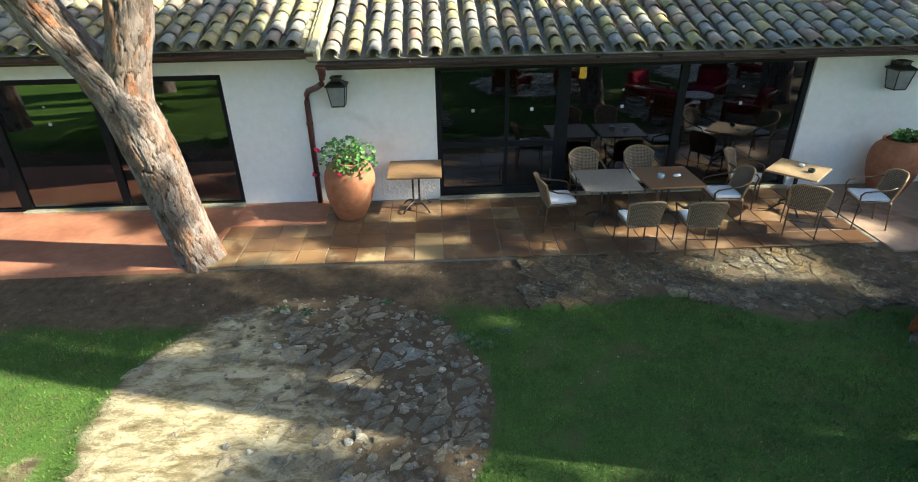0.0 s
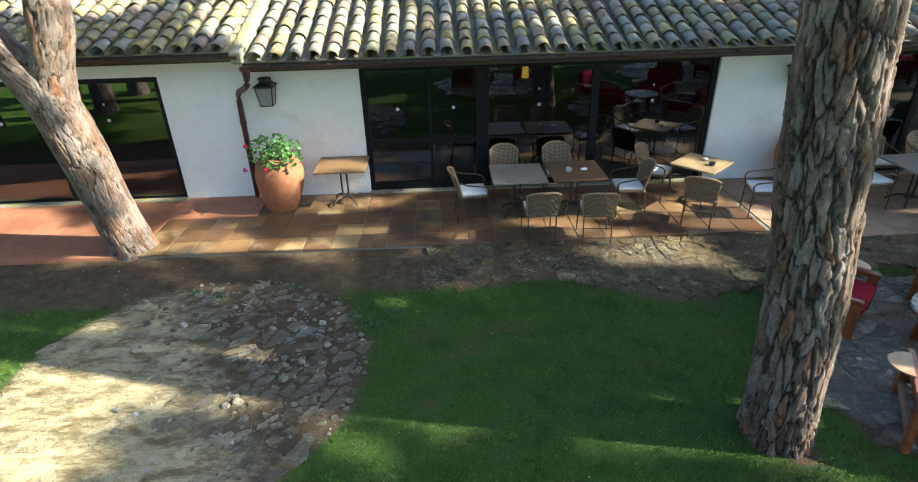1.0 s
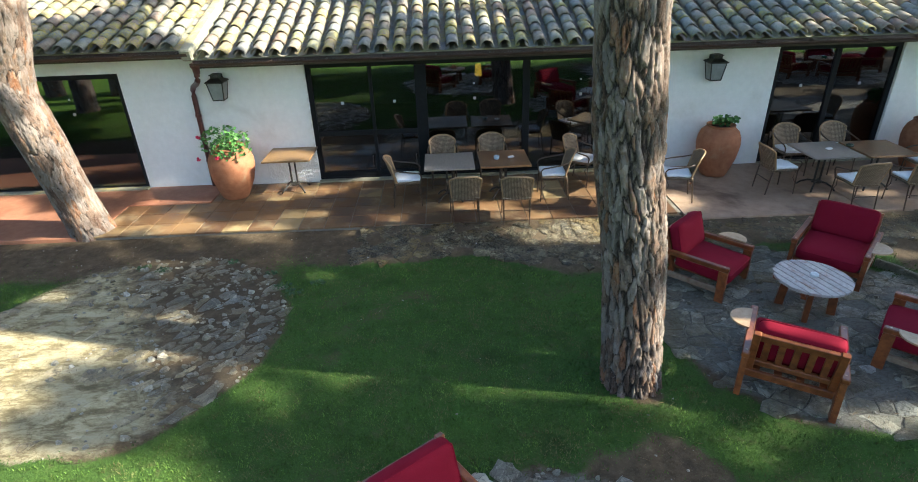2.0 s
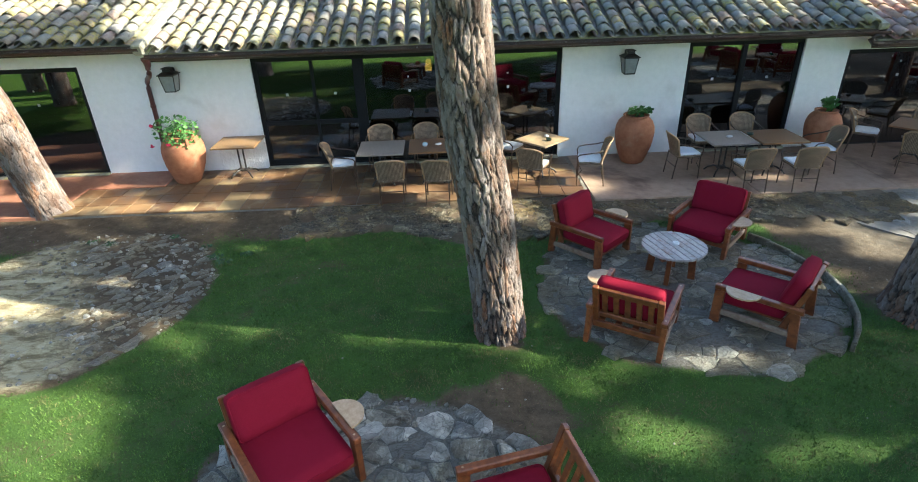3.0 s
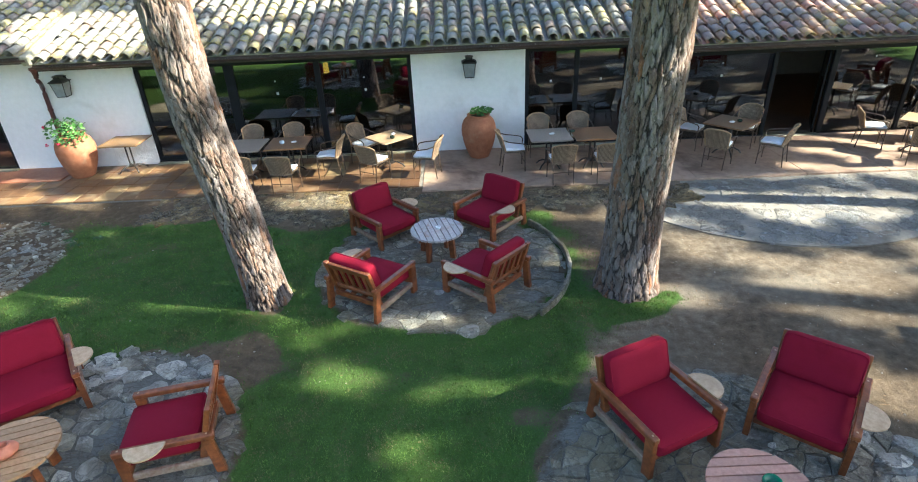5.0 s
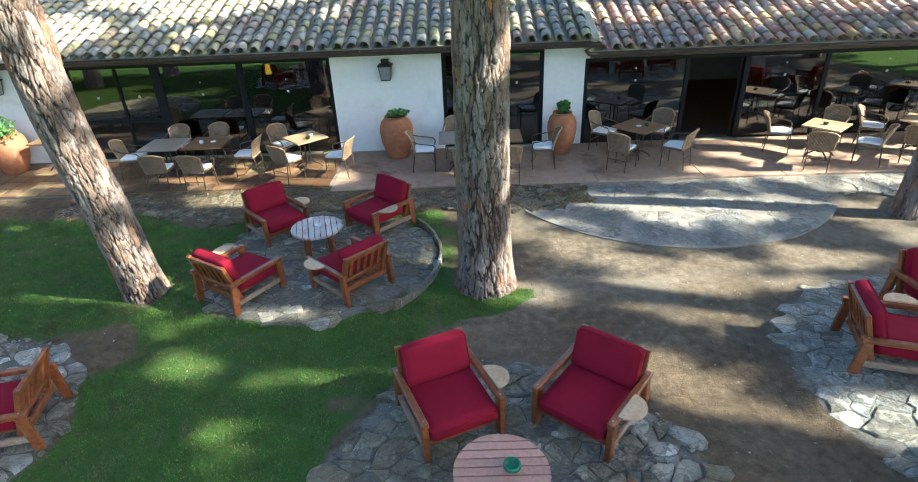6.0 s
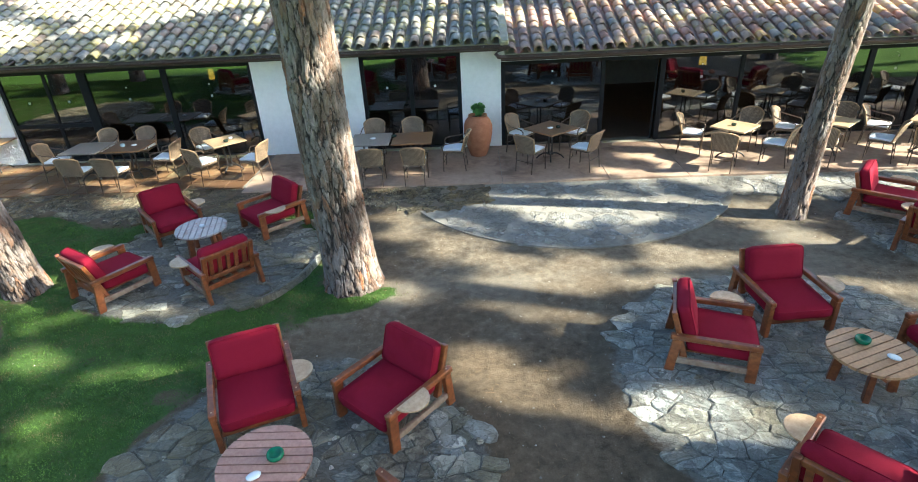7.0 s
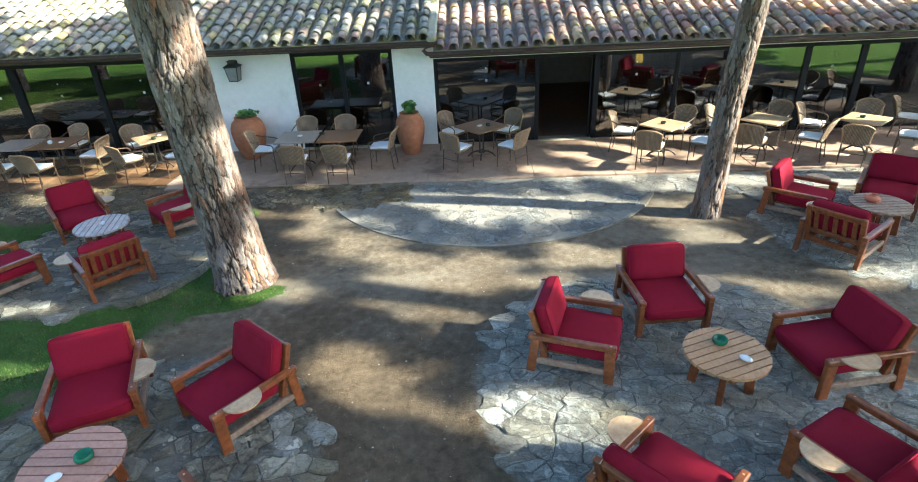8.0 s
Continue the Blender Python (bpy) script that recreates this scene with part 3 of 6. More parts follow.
def lawn_amount(x, y):
    n = 0.35 * noise.noise(Vector((x * 0.7, y * 0.7, 3.0))) + 0.25 * noise.noise(Vector((x * 2.1, y * 2.1, 7.0)))
    thin = 1 - 0.42 * smooth(noise.noise(Vector((x * 0.55, y * 0.9, 20.0))) + 0.6 * noise.noise(Vector((x * 2.3, y * 2.3, 9.0))), 0.1, 0.5)
    edge = 8.9 - 0.1 * (y - 2.2) if y > 2.2 else min(8.95, 8.15 + 0.9 * (y - 0.2)) if y > 0.2 else max(7.5, 8.15 + 0.42 * (y - 0.2))
    g = smooth(edge + n - x, -0.3, 0.6) * (thin if y > -3 else 1.0)
    g = max(g, smooth(0.95 - math.hypot((x - 9.1) / 1.0, (y - 1.6) / 0.6) + 0.8 * n, 0.0, 0.35))
    if y < -3.0:
        g = max(g, smooth(-3.6 - y + 2 * n, -0.5, 1.5))
    if x > 21:
        g = max(g, smooth(x - 22.5 - 0.4 * max(0.0, y - 0.5) + n, 0.0, 1.0) * smooth(3.0 - y, 0.0, 1.0))
    if y > 4.2 and x < 1.2:
        g *= 1 - 0.95 * smooth(y + n, 4.05, 5.15)
    g *= 1 - 0.85 * smooth(0.75 - math.hypot((x - 4.15) / 1.1, y - 0.85) + n, 0.0, 0.5)
    g *= 1 - 0.8 * smooth(0.6 - math.hypot((x - 7.41) / 0.9, (y + 0.33) / 0.6) + n, 0.1, 0.6)
    for cx, cy, r in ((4.27, 1.85, 0.12), (9.35, 2.02, 0.2), (16.45, 3.72, 0.6), (-3.46, 6.09, 0.7)):
        g *= smooth(math.hypot(x - cx, y - cy) + 0.3 * n, r - 0.15, r + 0.25)
    g *= 1 - 0.16 * smooth(1.0 - math.hypot((x - 2.2) / 2.6, (y - 2.7) / 1.5) + 1.6 * n, 0.0, 0.7)
    g *= 1 - 0.4 * sunlit_patch(x, y)
    for cx, cy, r in PATCHES.values():
        g *= smooth(math.hypot(x - cx, y - cy) + 0.5 * n, r - 0.25, r + 0.05)
    if y > 3.5 and x > 0.8:
        g *= 1 - smooth(y + 0.3 * n, band(x) - 0.15, band(x) + 0.1)
    return g


def rise(x, y):
    """Height of the ground: gentle swells outside, a level bed of soil between the laid stones."""
    level = 0.025 * noise.noise(Vector((x * 0.35, y * 0.35, 0.0))) + 0.012 * noise.noise(Vector((x * 1.3, y * 1.3, 5.0))) - 0.02
    n = noise.noise(Vector((x * 1.7, y * 1.7, 11.0))) + 0.5 * noise.noise(Vector((x * 3.1, y * 3.1, 2.0)))
    for key, (cx, cy, r) in PATCHES.items():
        if math.hypot(x - cx, y - cy) < r:
            level = {"empty": 0.026, "near_mid": 0.013, "near_left": 0.011, "white_table": 0.019}.get(key, 0.020) + 0.012 * n
    if 1.0 < x < 11.3 and band(x) < y < 5.9:
        level = 0.019 + 0.011 * n
    return level


def build_ground():
    xs = np.concatenate([[-400, -120, -50, -25], np.arange(-14, 27.01, 0.14), [32, 45, 80, 150, 420]])
    ys = np.concatenate([[-420, -160, -80, -45, -30, -22], np.arange(-15, 6.01, 0.14), [8, 16, 40, 120, 400]])
    verts, amount, sunlit_mask, lawn_light, rock, darker = [], [], [], [], [], []
    for y in ys:
        for x in xs:
            near = -14 <= x <= 27 and -15 <= y <= 6
            verts.append((x, y, rise(x, y) if near else -0.02))
            amount.append(lawn_amount(x, y) if near else 0.9)
            # How far the lawn colour is brightened for sun: behind, west and east.
            lawn_light.append(max(smooth(-3.6 - y, 0.0, 1.5), (0.3 + 0.7 * smooth(-6.0 - x, 0.0, 2.0)) * smooth(-2.6 - x, 0.0, 1.0) * smooth(4.1 - y, 0.0, 0.6), smooth(x - 22.5, 0.0, 1.5) if -15 <= y <= 3 else 0.0))
            # Browner, darker earth in the west and round (11.4, -1.2).
            darker.append(max(0.9 * smooth(3.6 - math.hypot(x - 11.4, (y + 1.2) * 0.95) + 1.3 * noise.noise(Vector((x * 0.9, y * 0.9, 25.0))), 0.0, 2.0), smooth(11.0 - x + 3.0 * noise.noise(Vector((x * 0.5, y * 0.5, 15.0))), 0.0, 4.0)) if near else 0.0)
            cx, cy, r = PATCHES["empty"]
            # Bright only towards the sunlit side: sunlight put into the ground colour.
            sunlit_mask.append(max(0.55 * sunlit_patch(x, y), smooth(r + 0.1 - math.hypot(x - cx, y - cy), -0.1, 0.5) * (0.05 + 0.9 * smooth(-1.2 - x + 0.6 * (3.2 - y) + 0.5 * noise.noise(Vector((x * 1.4, y * 1.4, 6.0))), -0.7, 0.9))) if near else 0.0)
            rock.append(max(smooth(pr - math.hypot(x - px, y - py), -0.1, 0.3) * (0.35 if pr == 1.98 else 1.0) for px, py, pr in PATCHES.values()) if near else 0.0)
    w = len(xs)
    faces = [(j * w + i, j * w + i + 1, (j + 1) * w + i + 1, (j + 1) * w + i) for j in range(len(ys) - 1) for i in range(w - 1)]
    me = mesh_from("ground", verts, faces, M["ground"], True)
    me.attributes.new("grass", "FLOAT", "POINT").data.foreach_set("value", amount)
    me.attributes.new("darker", "FLOAT", "POINT").data.foreach_set("value", darker)
    me.attributes.new("lawn_light", "FLOAT", "POINT").data.foreach_set("value", lawn_light)
    me.attributes.new("rock", "FLOAT", "POINT").data.foreach_set("value", rock)
    me.attributes.new("sunlit_sand", "FLOAT", "POINT").data.foreach_set("value", sunlit_mask)
    return structure(new("ground", me), "shaded lawn worn to bare brown earth under pines", "ground")


build_ground()

# ---- terrace ----
TERRACE = 0.05
terrace = structure(part("terrace", box(-14, 27, 5.89, 8.3, -0.3, TERRACE - 0.012), M["apron"]), "low cement terrace base along the restaurant front", "terrace")
structure(part("floor_red", box(-14, -3.3, 5.86, 8.02, -0.02, TERRACE, None, 0.006), M["red_floor"]), "smooth red-painted terrace floor under the end window", "floor")
structure(part("floor_ledge", box(-3.29, -1.83, 7.1, 7.99, -0.02, TERRACE + 0.02, None, 0.008), M["red_floor"]), "dark red painted ledge along the wall foot", "floor")
floor_pink = structure(thing("floor_pink", Matrix.Translation((0, 0, 0)), "worn pinkish concrete terrace floor cast in slabs", "floor"), "worn pinkish concrete terrace floor cast in slabs", "floor")
CASTS = (6.2, 9.1, 11.6, 13.75, 15.35, 18.1, 20.9, 23.7, 26.5)
for ca, cb in zip(CASTS, CASTS[1:]):
    part("slab", box(ca + 0.005, cb - 0.005, 5.62, 8.02, -0.02, TERRACE, None, 0.006), M["concrete"], floor_pink)

# ---- building ----
FACE, DEEP = 8.0, 0.34
ROOF_SLOPE = radians(17.5)
PARTS_OF = (("a", -14.0, -1.72, 2.62), ("b", -1.72, 11.66, 2.46), ("c", 11.66, 26.0, 2.24))  # x from, x to, eave height


def wall(name, pieces, label):
    bm = bmesh.new()
    for x0, x1, z0, z1 in pieces:
        box_into(bm, x0, x1, FACE, FACE + DEEP, z0, z1)
    return structure(part(name, bm, M["stucco"]), label, "wall")


wall("wall_west", [(-14.0, -9.8, -0.1, 2.2), (-3.31, -1.72, -0.1, 2.2), (-14.0, -1.72, 2.2, 2.72)], "white stucco wall round the end window")
wall("wall_middle", [(-1.72, -0.04, -0.1, 2.25), (6.0, 8.49, -0.1, 2.25), (10.79, 11.66, -0.1, 2.25), (-1.72, 11.66, 2.25, 2.58)], "white stucco wall with rough plaster near its foot")
wall("wall_east", [(11.66, 11.70, -0.1, 2.0), (24.0, 26.0, -0.1, 2.0), (11.66, 26.0, 2.0, 2.36)], "white stucco wall above the long glazed front")
bm = bmesh.new()
box_into(bm, -14.0, 26.0, 14.2, 14.5, -0.1, 4.6)
box_into(bm, -14.3, -14.0, 8.0, 14.5, -0.1, 4.6)
box_into(bm, 26.0, 26.3, 8.0, 14.5, -0.1, 4.6)
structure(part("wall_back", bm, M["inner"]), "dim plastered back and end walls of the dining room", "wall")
structure(part("floor_inside", box(-14, 26, 8.3, 14.2, -0.1, 0.045), M["inner_floor"]), "dark tiled dining room floor", "floor")
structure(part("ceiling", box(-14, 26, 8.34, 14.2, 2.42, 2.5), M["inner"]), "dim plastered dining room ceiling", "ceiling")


def glazing(name, x0, x1, z0, z1, cuts, label, doors=(), open_gap=None):
    """A dark frame with posts at cuts (x, width) and a glass pane in each bay; doors: bays with a middle rail and a solid foot."""
    root = structure(thing(name, Matrix.Translation((0, 0, 0)), label, "window"), label, "window")
    f0, f1 = FACE + 0.05, FACE + 0.13
    part("head", box(x0, x1, f0, f1, z1 - 0.09, z1, None, 0.006), M["frame"], root)
    part("sill", box(x0, x1, f0 - 0.02, f1, z0, z0 + 0.05, None, 0.006), M["frame"], root)
    posts = [(x0, 0.09), *cuts, (x1 - 0.09, 0.09)]
    for x, w in posts:
        part("post", box(x, x + w, f0, f1, z0 + 0.05, z1 - 0.09, None, 0.006), M["frame"], root)
    for k, ((a, wa), (b, _)) in enumerate(zip(posts, posts[1:])):
        if k == open_gap:
            continue
        lo = z0 + 0.05
        if k in doors:
            part("rail", box(a + wa, b, f0, f1, z0 + 0.86, z0 + 0.95, None, 0.006), M["frame"], root)
            part("kick_rail", box(a + wa, b, f0, f1, lo, lo + 0.1, None, 0.006), M["frame"], root)
            part("handle", tube([(b - 0.05, f0, z0 + 0.25), (b - 0.05, f0 - 0.05, z0 + 0.25), (b - 0.05, f0 - 0.05, z0 + 0.45), (b - 0.05, f0, z0 + 0.45)], 0.01, 6), M["chair_metal"], root)
        pane = part("pane", box(a + wa, b, f0 + 0.035, f0 + 0.045, lo, z1 - 0.09), M["glass"], root)
        mid = (a + wa + b) / 2 - 0.03
        bm = box(mid, mid + 0.048, f0 + 0.028, f0 + 0.034, z0 + 1.44, z0 + 1.49)
        part("sticker", bm, M["sticker"], pane, "small white square sticker")
        if b - a > 1.2:
            part("dot", box(mid, mid + 0.03, f0 + 0.028, f0 + 0.034, z0 + 1.72, z0 + 1.75), M["sticker"], pane)
    return root


glazing("window_1", -6.95, -3.31, 0.03, 2.2, [(-5.36, 0.13)], "large dark-framed window reflecting the lawn")
glazing("window_2", -9.8, -6.95, 0.03, 2.2, [], "dark-framed end window reflecting the lawn")
glazing("window_3", -0.04, 6.0, 0.05, 2.25, [(1.07, 0.06), (1.9, 0.21), (3.87, 0.13)], "black glazed double doors with two fixed panes", (0, 1))
glazing("window_4", 8.49, 10.79, 0.05, 2.25, [(9.58, 0.1)], "black-framed two-pane window behind dining tables")
glazing("window_5", 11.70, 24.0, 0.0, 2.0, [(13.98, 0.09), (15.3, 0.12), (17.1, 0.08), (19.9, 0.13), (21.1, 0.14)], "long black-framed glazed front with an open doorway", (), 1)
leaf = structure(thing("door_1", pose(15.25, 8.13, 0.0, 0, 0, 62), "open black glazed door leaf turned into the room", "door"), "open black glazed door leaf turned into the room", "door")
for n, b in (("stile", (0, 0.09, 0.05, 1.9)), ("stile", (1.1, 1.19, 0.05, 1.9)), ("rail", (0.09, 1.1, 0.05, 0.2)), ("rail", (0.09, 1.1, 1.8, 1.9))):
    part(n, box(b[0], b[1], -0.02, 0.02, b[2], b[3], None, 0.004), M["frame"], leaf)
part("pane", box(0.09, 1.1, -0.005, 0.005, 0.2, 1.8), M["glass"], leaf)
for x0, x1 in ((-0.04, 6.0), (8.49, 10.79), (14.07, 15.3), (-6.95, -3.31)):
    structure(part("threshold", box(x0, x1, 7.9, 8.06, 0.0, 0.075 if x0 != 14.07 else 0.065, None, 0.008), M["cement"]), "worn pale cement door threshold", "threshold")

# ---- gutters and downpipe ----
def gutter(x0, x1, z, y=7.33):
    bm = bmesh.new()
    sides = 9
    rings = []
    for x in (x0, x1):
        ring = []
        for rad in (0.062, 0.056):
            arc = [(y + rad * math.cos(a), z + rad * math.sin(a)) for a in (math.pi + math.pi * s / (sides - 1) for s in range(sides))]
            ring += [bm.verts.new((x, p, q)) for p, q in (arc if rad > 0.06 else arc[::-1])]
        rings.append(ring)
    n = len(rings[0])
    for s in range(n):
        bm.faces.new((rings[0][s], rings[0][(s + 1) % n], rings[1][(s + 1) % n], rings[1][s]))
    bm.faces.new(rings[0])
    bm.faces.new(rings[1][::-1])
    bmesh.ops.recalc_face_normals(bm, faces=bm.faces[:])
    for x in (x0, x1):
        box_into(bm, x - 0.004, x + 0.004, y - 0.06, y + 0.06, z - 0.055, z)
    root = thing("gutter", Matrix.Translation((0, 0, 0)), "brown metal half-round gutter under the eave", "gutter", "gutters")
    part("trough", bm, M["gutter"], root)
    x = x0 + 0.4
    while x < x1:
        part("bracket", box(x, x + 0.025, y - 0.066, y + 0.16, z - 0.012, z + 0.006), M["gutter"], root)
        x += 0.9
    part("fascia", box(x0, x1, y + 0.07, y + 0.1, z - 0.10, z + 0.03), M["gutter"], root)
    return root


for _, gx0, gx1, gz in PARTS_OF:
    gutter(gx0 + (0.0 if gx0 < -2 else 0.02), gx1 + (0.2 if gx1 == 11.66 else 0.0), gz - 0.03)
down = thing("downpipe", Matrix.Translation((0, 0, 0)), "red-brown metal downpipe bent against the wall", "pipe")
part("outlet", lathe([(0.05, 2.28), (0.06, 2.36), (0.085, 2.40), (0.085, 2.42)], 16), M["pipe"], down).location = (-1.64, 7.33, -0.02)
part("pipe", tube([(-1.64, 7.33, 2.34), (-1.65, 7.33, 2.22), (-1.67, 7.37, 2.15), (-1.80, 7.6, 2.05), (-1.98, 7.86, 1.95), (-2.03, 7.93, 1.88), (-2.04, 7.94, 1.78), (-2.05, 7.94, 0.06)], 0.045, 14), M["pipe"], down, smooth=True)
for z in (1.4, 0.55):
    part("collar", tube([(-2.045, 7.94, z), (-2.045, 7.94, z + 0.05)], 0.054, 14), M["pipe"], down)
down2 = thing("downpipe", Matrix.Translation((0, 0, 0)), "short brown gutter elbow at the roof step", "pipe")
part("pipe", tube([(11.86, 7.33, 2.42), (11.62, 7.33, 2.36), (11.56, 7.33, 2.28), (11.62, 7.33, 2.22), (11.8, 7.33, 2.19)], 0.045, 12), M["gutter"], down2, smooth=True)


# ---- trees ----
def bark_column(path, radii, seed, around=150, step=0.028, flare=0.0, furrow=1.0):
    """A trunk or limb with raised bark plates between dark furrows."""
    pts = [Vector(p) for p in path]
    seg = [(b - a).length for a, b in zip(pts, pts[1:])]
    total = sum(seg)
    rows = max(6, int(total / step))
    verts, plate, hue = [], [], []
    for k in range(rows + 1):
        d = total * k / rows
        i, rest = 0, d
        while i < len(seg) - 1 and rest > seg[i]:
            rest -= seg[i]
            i += 1
        f = rest / seg[i]
        p0, p1, p2, p3 = pts[max(i - 1, 0)], pts[i], pts[i + 1], pts[min(i + 2, len(pts) - 1)]
        c = 0.5 * ((2 * p1) + (p2 - p0) * f + (2 * p0 - 5 * p1 + 4 * p2 - p3) * f * f + (3 * p1 - p0 - 3 * p2 + p3) * f ** 3)
        r = radii[i] + (radii[i + 1] - radii[i]) * f
        for s in range(around):
            a = 2 * math.pi * s / around
            rr = r * (1 + 0.05 * noise.noise(Vector((math.cos(a) * 1.5, math.sin(a) * 1.5, d * 0.8 + seed))))
            rr += flare * math.exp(-d / 0.28) * (0.7 + 0.6 * noise.noise(Vector((math.cos(a) * 2.2, math.sin(a) * 2.2, seed))))
            q = Vector((math.cos(a) * r * 14.0, math.sin(a) * r * 14.0, d * 2.9 + 40 * seed))
            q += 0.45 * noise.noise_vector(q * 0.7) + 0.3 * noise.noise_vector(q * 2.3)
            dist, cell = noise.voronoi(q)
            cross, _ = noise.voronoi(Vector((q.x * 0.7, q.y * 0.7, q.z * 1.7 + 0.8 * noise.noise(q * 1.3))))
            e = min((dist[1] - dist[0]) * (0.75 + 0.5 * noise.noise(q * 0.4)), 0.05 + 1.1 * (cross[1] - cross[0]))
            e /= furrow
            lift = smooth(e, 0.0, 0.09)
            rr += (0.034 * lift + 0.008 * noise.noise(q * 3) + 0.012 * noise.noise(cell[0] * 2.1)) * min(1.0, r / 0.2)
            verts.append((c.x + rr * math.cos(a), c.y + rr * math.sin(a), c.z))
            plate.append(e)
            hue.append(0.5 + 0.8 * noise.noise(cell[0] * 3.7))
    faces = [(k * around + s, k * around + (s + 1) % around, (k + 1) * around + (s + 1) % around, (k + 1) * around + s) for k in range(rows) for s in range(around)]
    faces.append(tuple(range(rows * around, (rows + 1) * around)))
    me = mesh_from("trunk", verts, faces, M["bark"], True)
    me.attributes.new("plate", "FLOAT", "POINT").data.foreach_set("value", plate)
    me.attributes.new("hue", "FLOAT", "POINT").data.foreach_set("value", hue)
    return me


# Openings cut into the unseen canopy so that sun lands here (x, y, half length, half width).
GLADES_WEST = ((-11.5, 1.4, 2.6, 1.0), (-9.5, -2.3, 3.8, 1.3), (-15.0, -2.5, 3.5, 2.0), (-4.5, 3.35, 1.6, 0.4), (-4.7, 1.8, 2.8, 1.6), (-2.9, 2.9, 1.1, 0.5), (-12.0, -3.6, 5.0, 2.2), (-3.0, -5.0, 4.0, 1.6), (4.0, -6.5, 4.0, 1.8), (-3.92, 3.02, 1.5, 0.85), (-2.99, 2.58, 0.85, 0.7), (-2.41, 1.36, 0.75, 0.5), (-5.27, 3.63, 1.4, 0.8), (-3.50, 3.17, 0.8, 0.6), (-6.72, 7.62, 1.5, 0.35), (-6.06, 6.06, 0.6, 0.16), (-2.6, 6.1, 0.9, 0.14), (-0.9, 5.95, 0.8, 0.10), (-2.7, 6.62, 0.7, 0.1), (-0.1, 6.5, 0.4, 0.05), (1.3, 6.15, 0.35, 0.05), (3.1, 6.35, 0.5, 0.05), (4.22, 5.25, 1.0, 0.2),
               (5.25, 6.30, 1.2, 0.2), (2.7, 2.06, 1.0, -0.1), (4.99, 1.29, 0.5, 0.08), (5.45, 0.25, 0.5, 0.15), (7.09, 0.18, 0.35, 0.06), (6.50, -0.83, 0.25, 0.1),
               (-0.55, 0.86, 1.05, 0.45), (0.5, 2.0, 0.4, 0.04), (-0.48, 7.51, 0.8, 0.3),
               (-2.65, 7.63, 0.7, 0.2), (-1.36, 7.71, 0.8, 0.2), (5.46, 6.70, 0.9, 0.25), (10.21, -6.80, 4.0, 1.8), (-10.11, -6.26, 4.5, 1.8), (-5.05, 6.62, 2.2, 0.3))
GLADES_EAST = ((12.6, 3.95, 1.2, 0.04), (10.13, 1.82, 0.6, 0.18), (13.25, -0.82, 0.9, 0.28), (14.4, -2.0, 0.5, 0.22), (12.3, 1.9, 0.6, 0.12), (11.8, 1.15, 0.75, 0.14), (11.1, 0.3, 0.5, 0.08), (10.9, 0.05, 0.4, 0.03), (11.3, -0.38, 0.6, 0.05), (11.9, -0.75, 0.5, 0.05),
               (14.27, 2.45, 0.9, 0.15), (16.41, 2.75, 0.7, 0.2), (18.60, 6.30, 4.0, 0.55), (9.7, 4.15, 0.8, 0.08), (17.54, 7.36, 3.5, 0.3),
               (16.28, 1.50, 0.7, 0.14), (11.7, 1.75, 0.7, 0.12), (11.2, 2.6, 0.8, 0.08), (10.2, 3.9, 1.0, 0.10), (10.4, 3.2, 0.8, 0.08), (13.2, 2.35, 0.8, 0.08), (17.80, 1.64, 0.6, 0.15), (12.2, 4.75, 0.9, 0.09), (15.3, 6.6, 0.9, 0.12), (14.93, 5.76, 1.5, 0.2), (20.87, -6.37, 10.0, 2.2), (28.69, -0.90, 5.0, 2.4), (17.17, 5.29, 3.0, 0.35), (20.90, 5.65, 2.5, 0.7), (6.36, 1.29, 0.5, 0.08), (14.81, 4.15, 1.4, 0.22))
GLADES = GLADES_WEST + GLADES_EAST
ROOF_GLADES = ((-1.2, 8.4, 2.0, 1.0), (3.2, 8.2, 0.5, 0.2), (2.5, 9.6, 1.4, 0.6), (4.6, 10.6, 1.8, 0.7), (5.6, 8.9, 0.35, 0.25), (15.5, 8.6, 0.7, 0.25), (20.5, 8.5, 1.5, 0.35), (-5.5, 9.2, 1.5, 0.5),
               (12.2, 8.8, 1.2, 0.3), (17.8, 8.9, 1.2, 0.4), (9.8, 8.3, 0.5, 0.1), (23.0, 8.8, 2.0, 0.6), (1.8, 9.0, 0.6, 0.3), (1.0, 10.4, 3.0, 0.9), (14.2, 9.6, 0.9, 0.3), (19.4, 9.4, 0.9, 0.3))


# where sun falls on the trunks
LOW_TRUNK_GLADES = ((4.5, 1.88, 1.2, 0.12), (9.55, 1.95, 0.7, 0.2), (16.65, 3.72, 1.2, 0.22), (-3.1, 6.08, 1.1, 0.36))
HIGH_TRUNK_GLADES = ((4.3, 1.9, 0.9, 0.14), (9.55, 1.72, 0.8, 0.22), (16.7, 3.65, 1.2, 0.22), (-3.3, 5.98, 1.1, 0.36))
TABLE_GLADES = ((5.6, 6.75, 0.9, 0.3), (16.3, 6.5, 1.1, 0.3), (18.6, 6.6, 1.1, 0.3), (20.5, 6.3, 1.0, 0.3), (-0.4, 7.5, 0.4, 0.12))
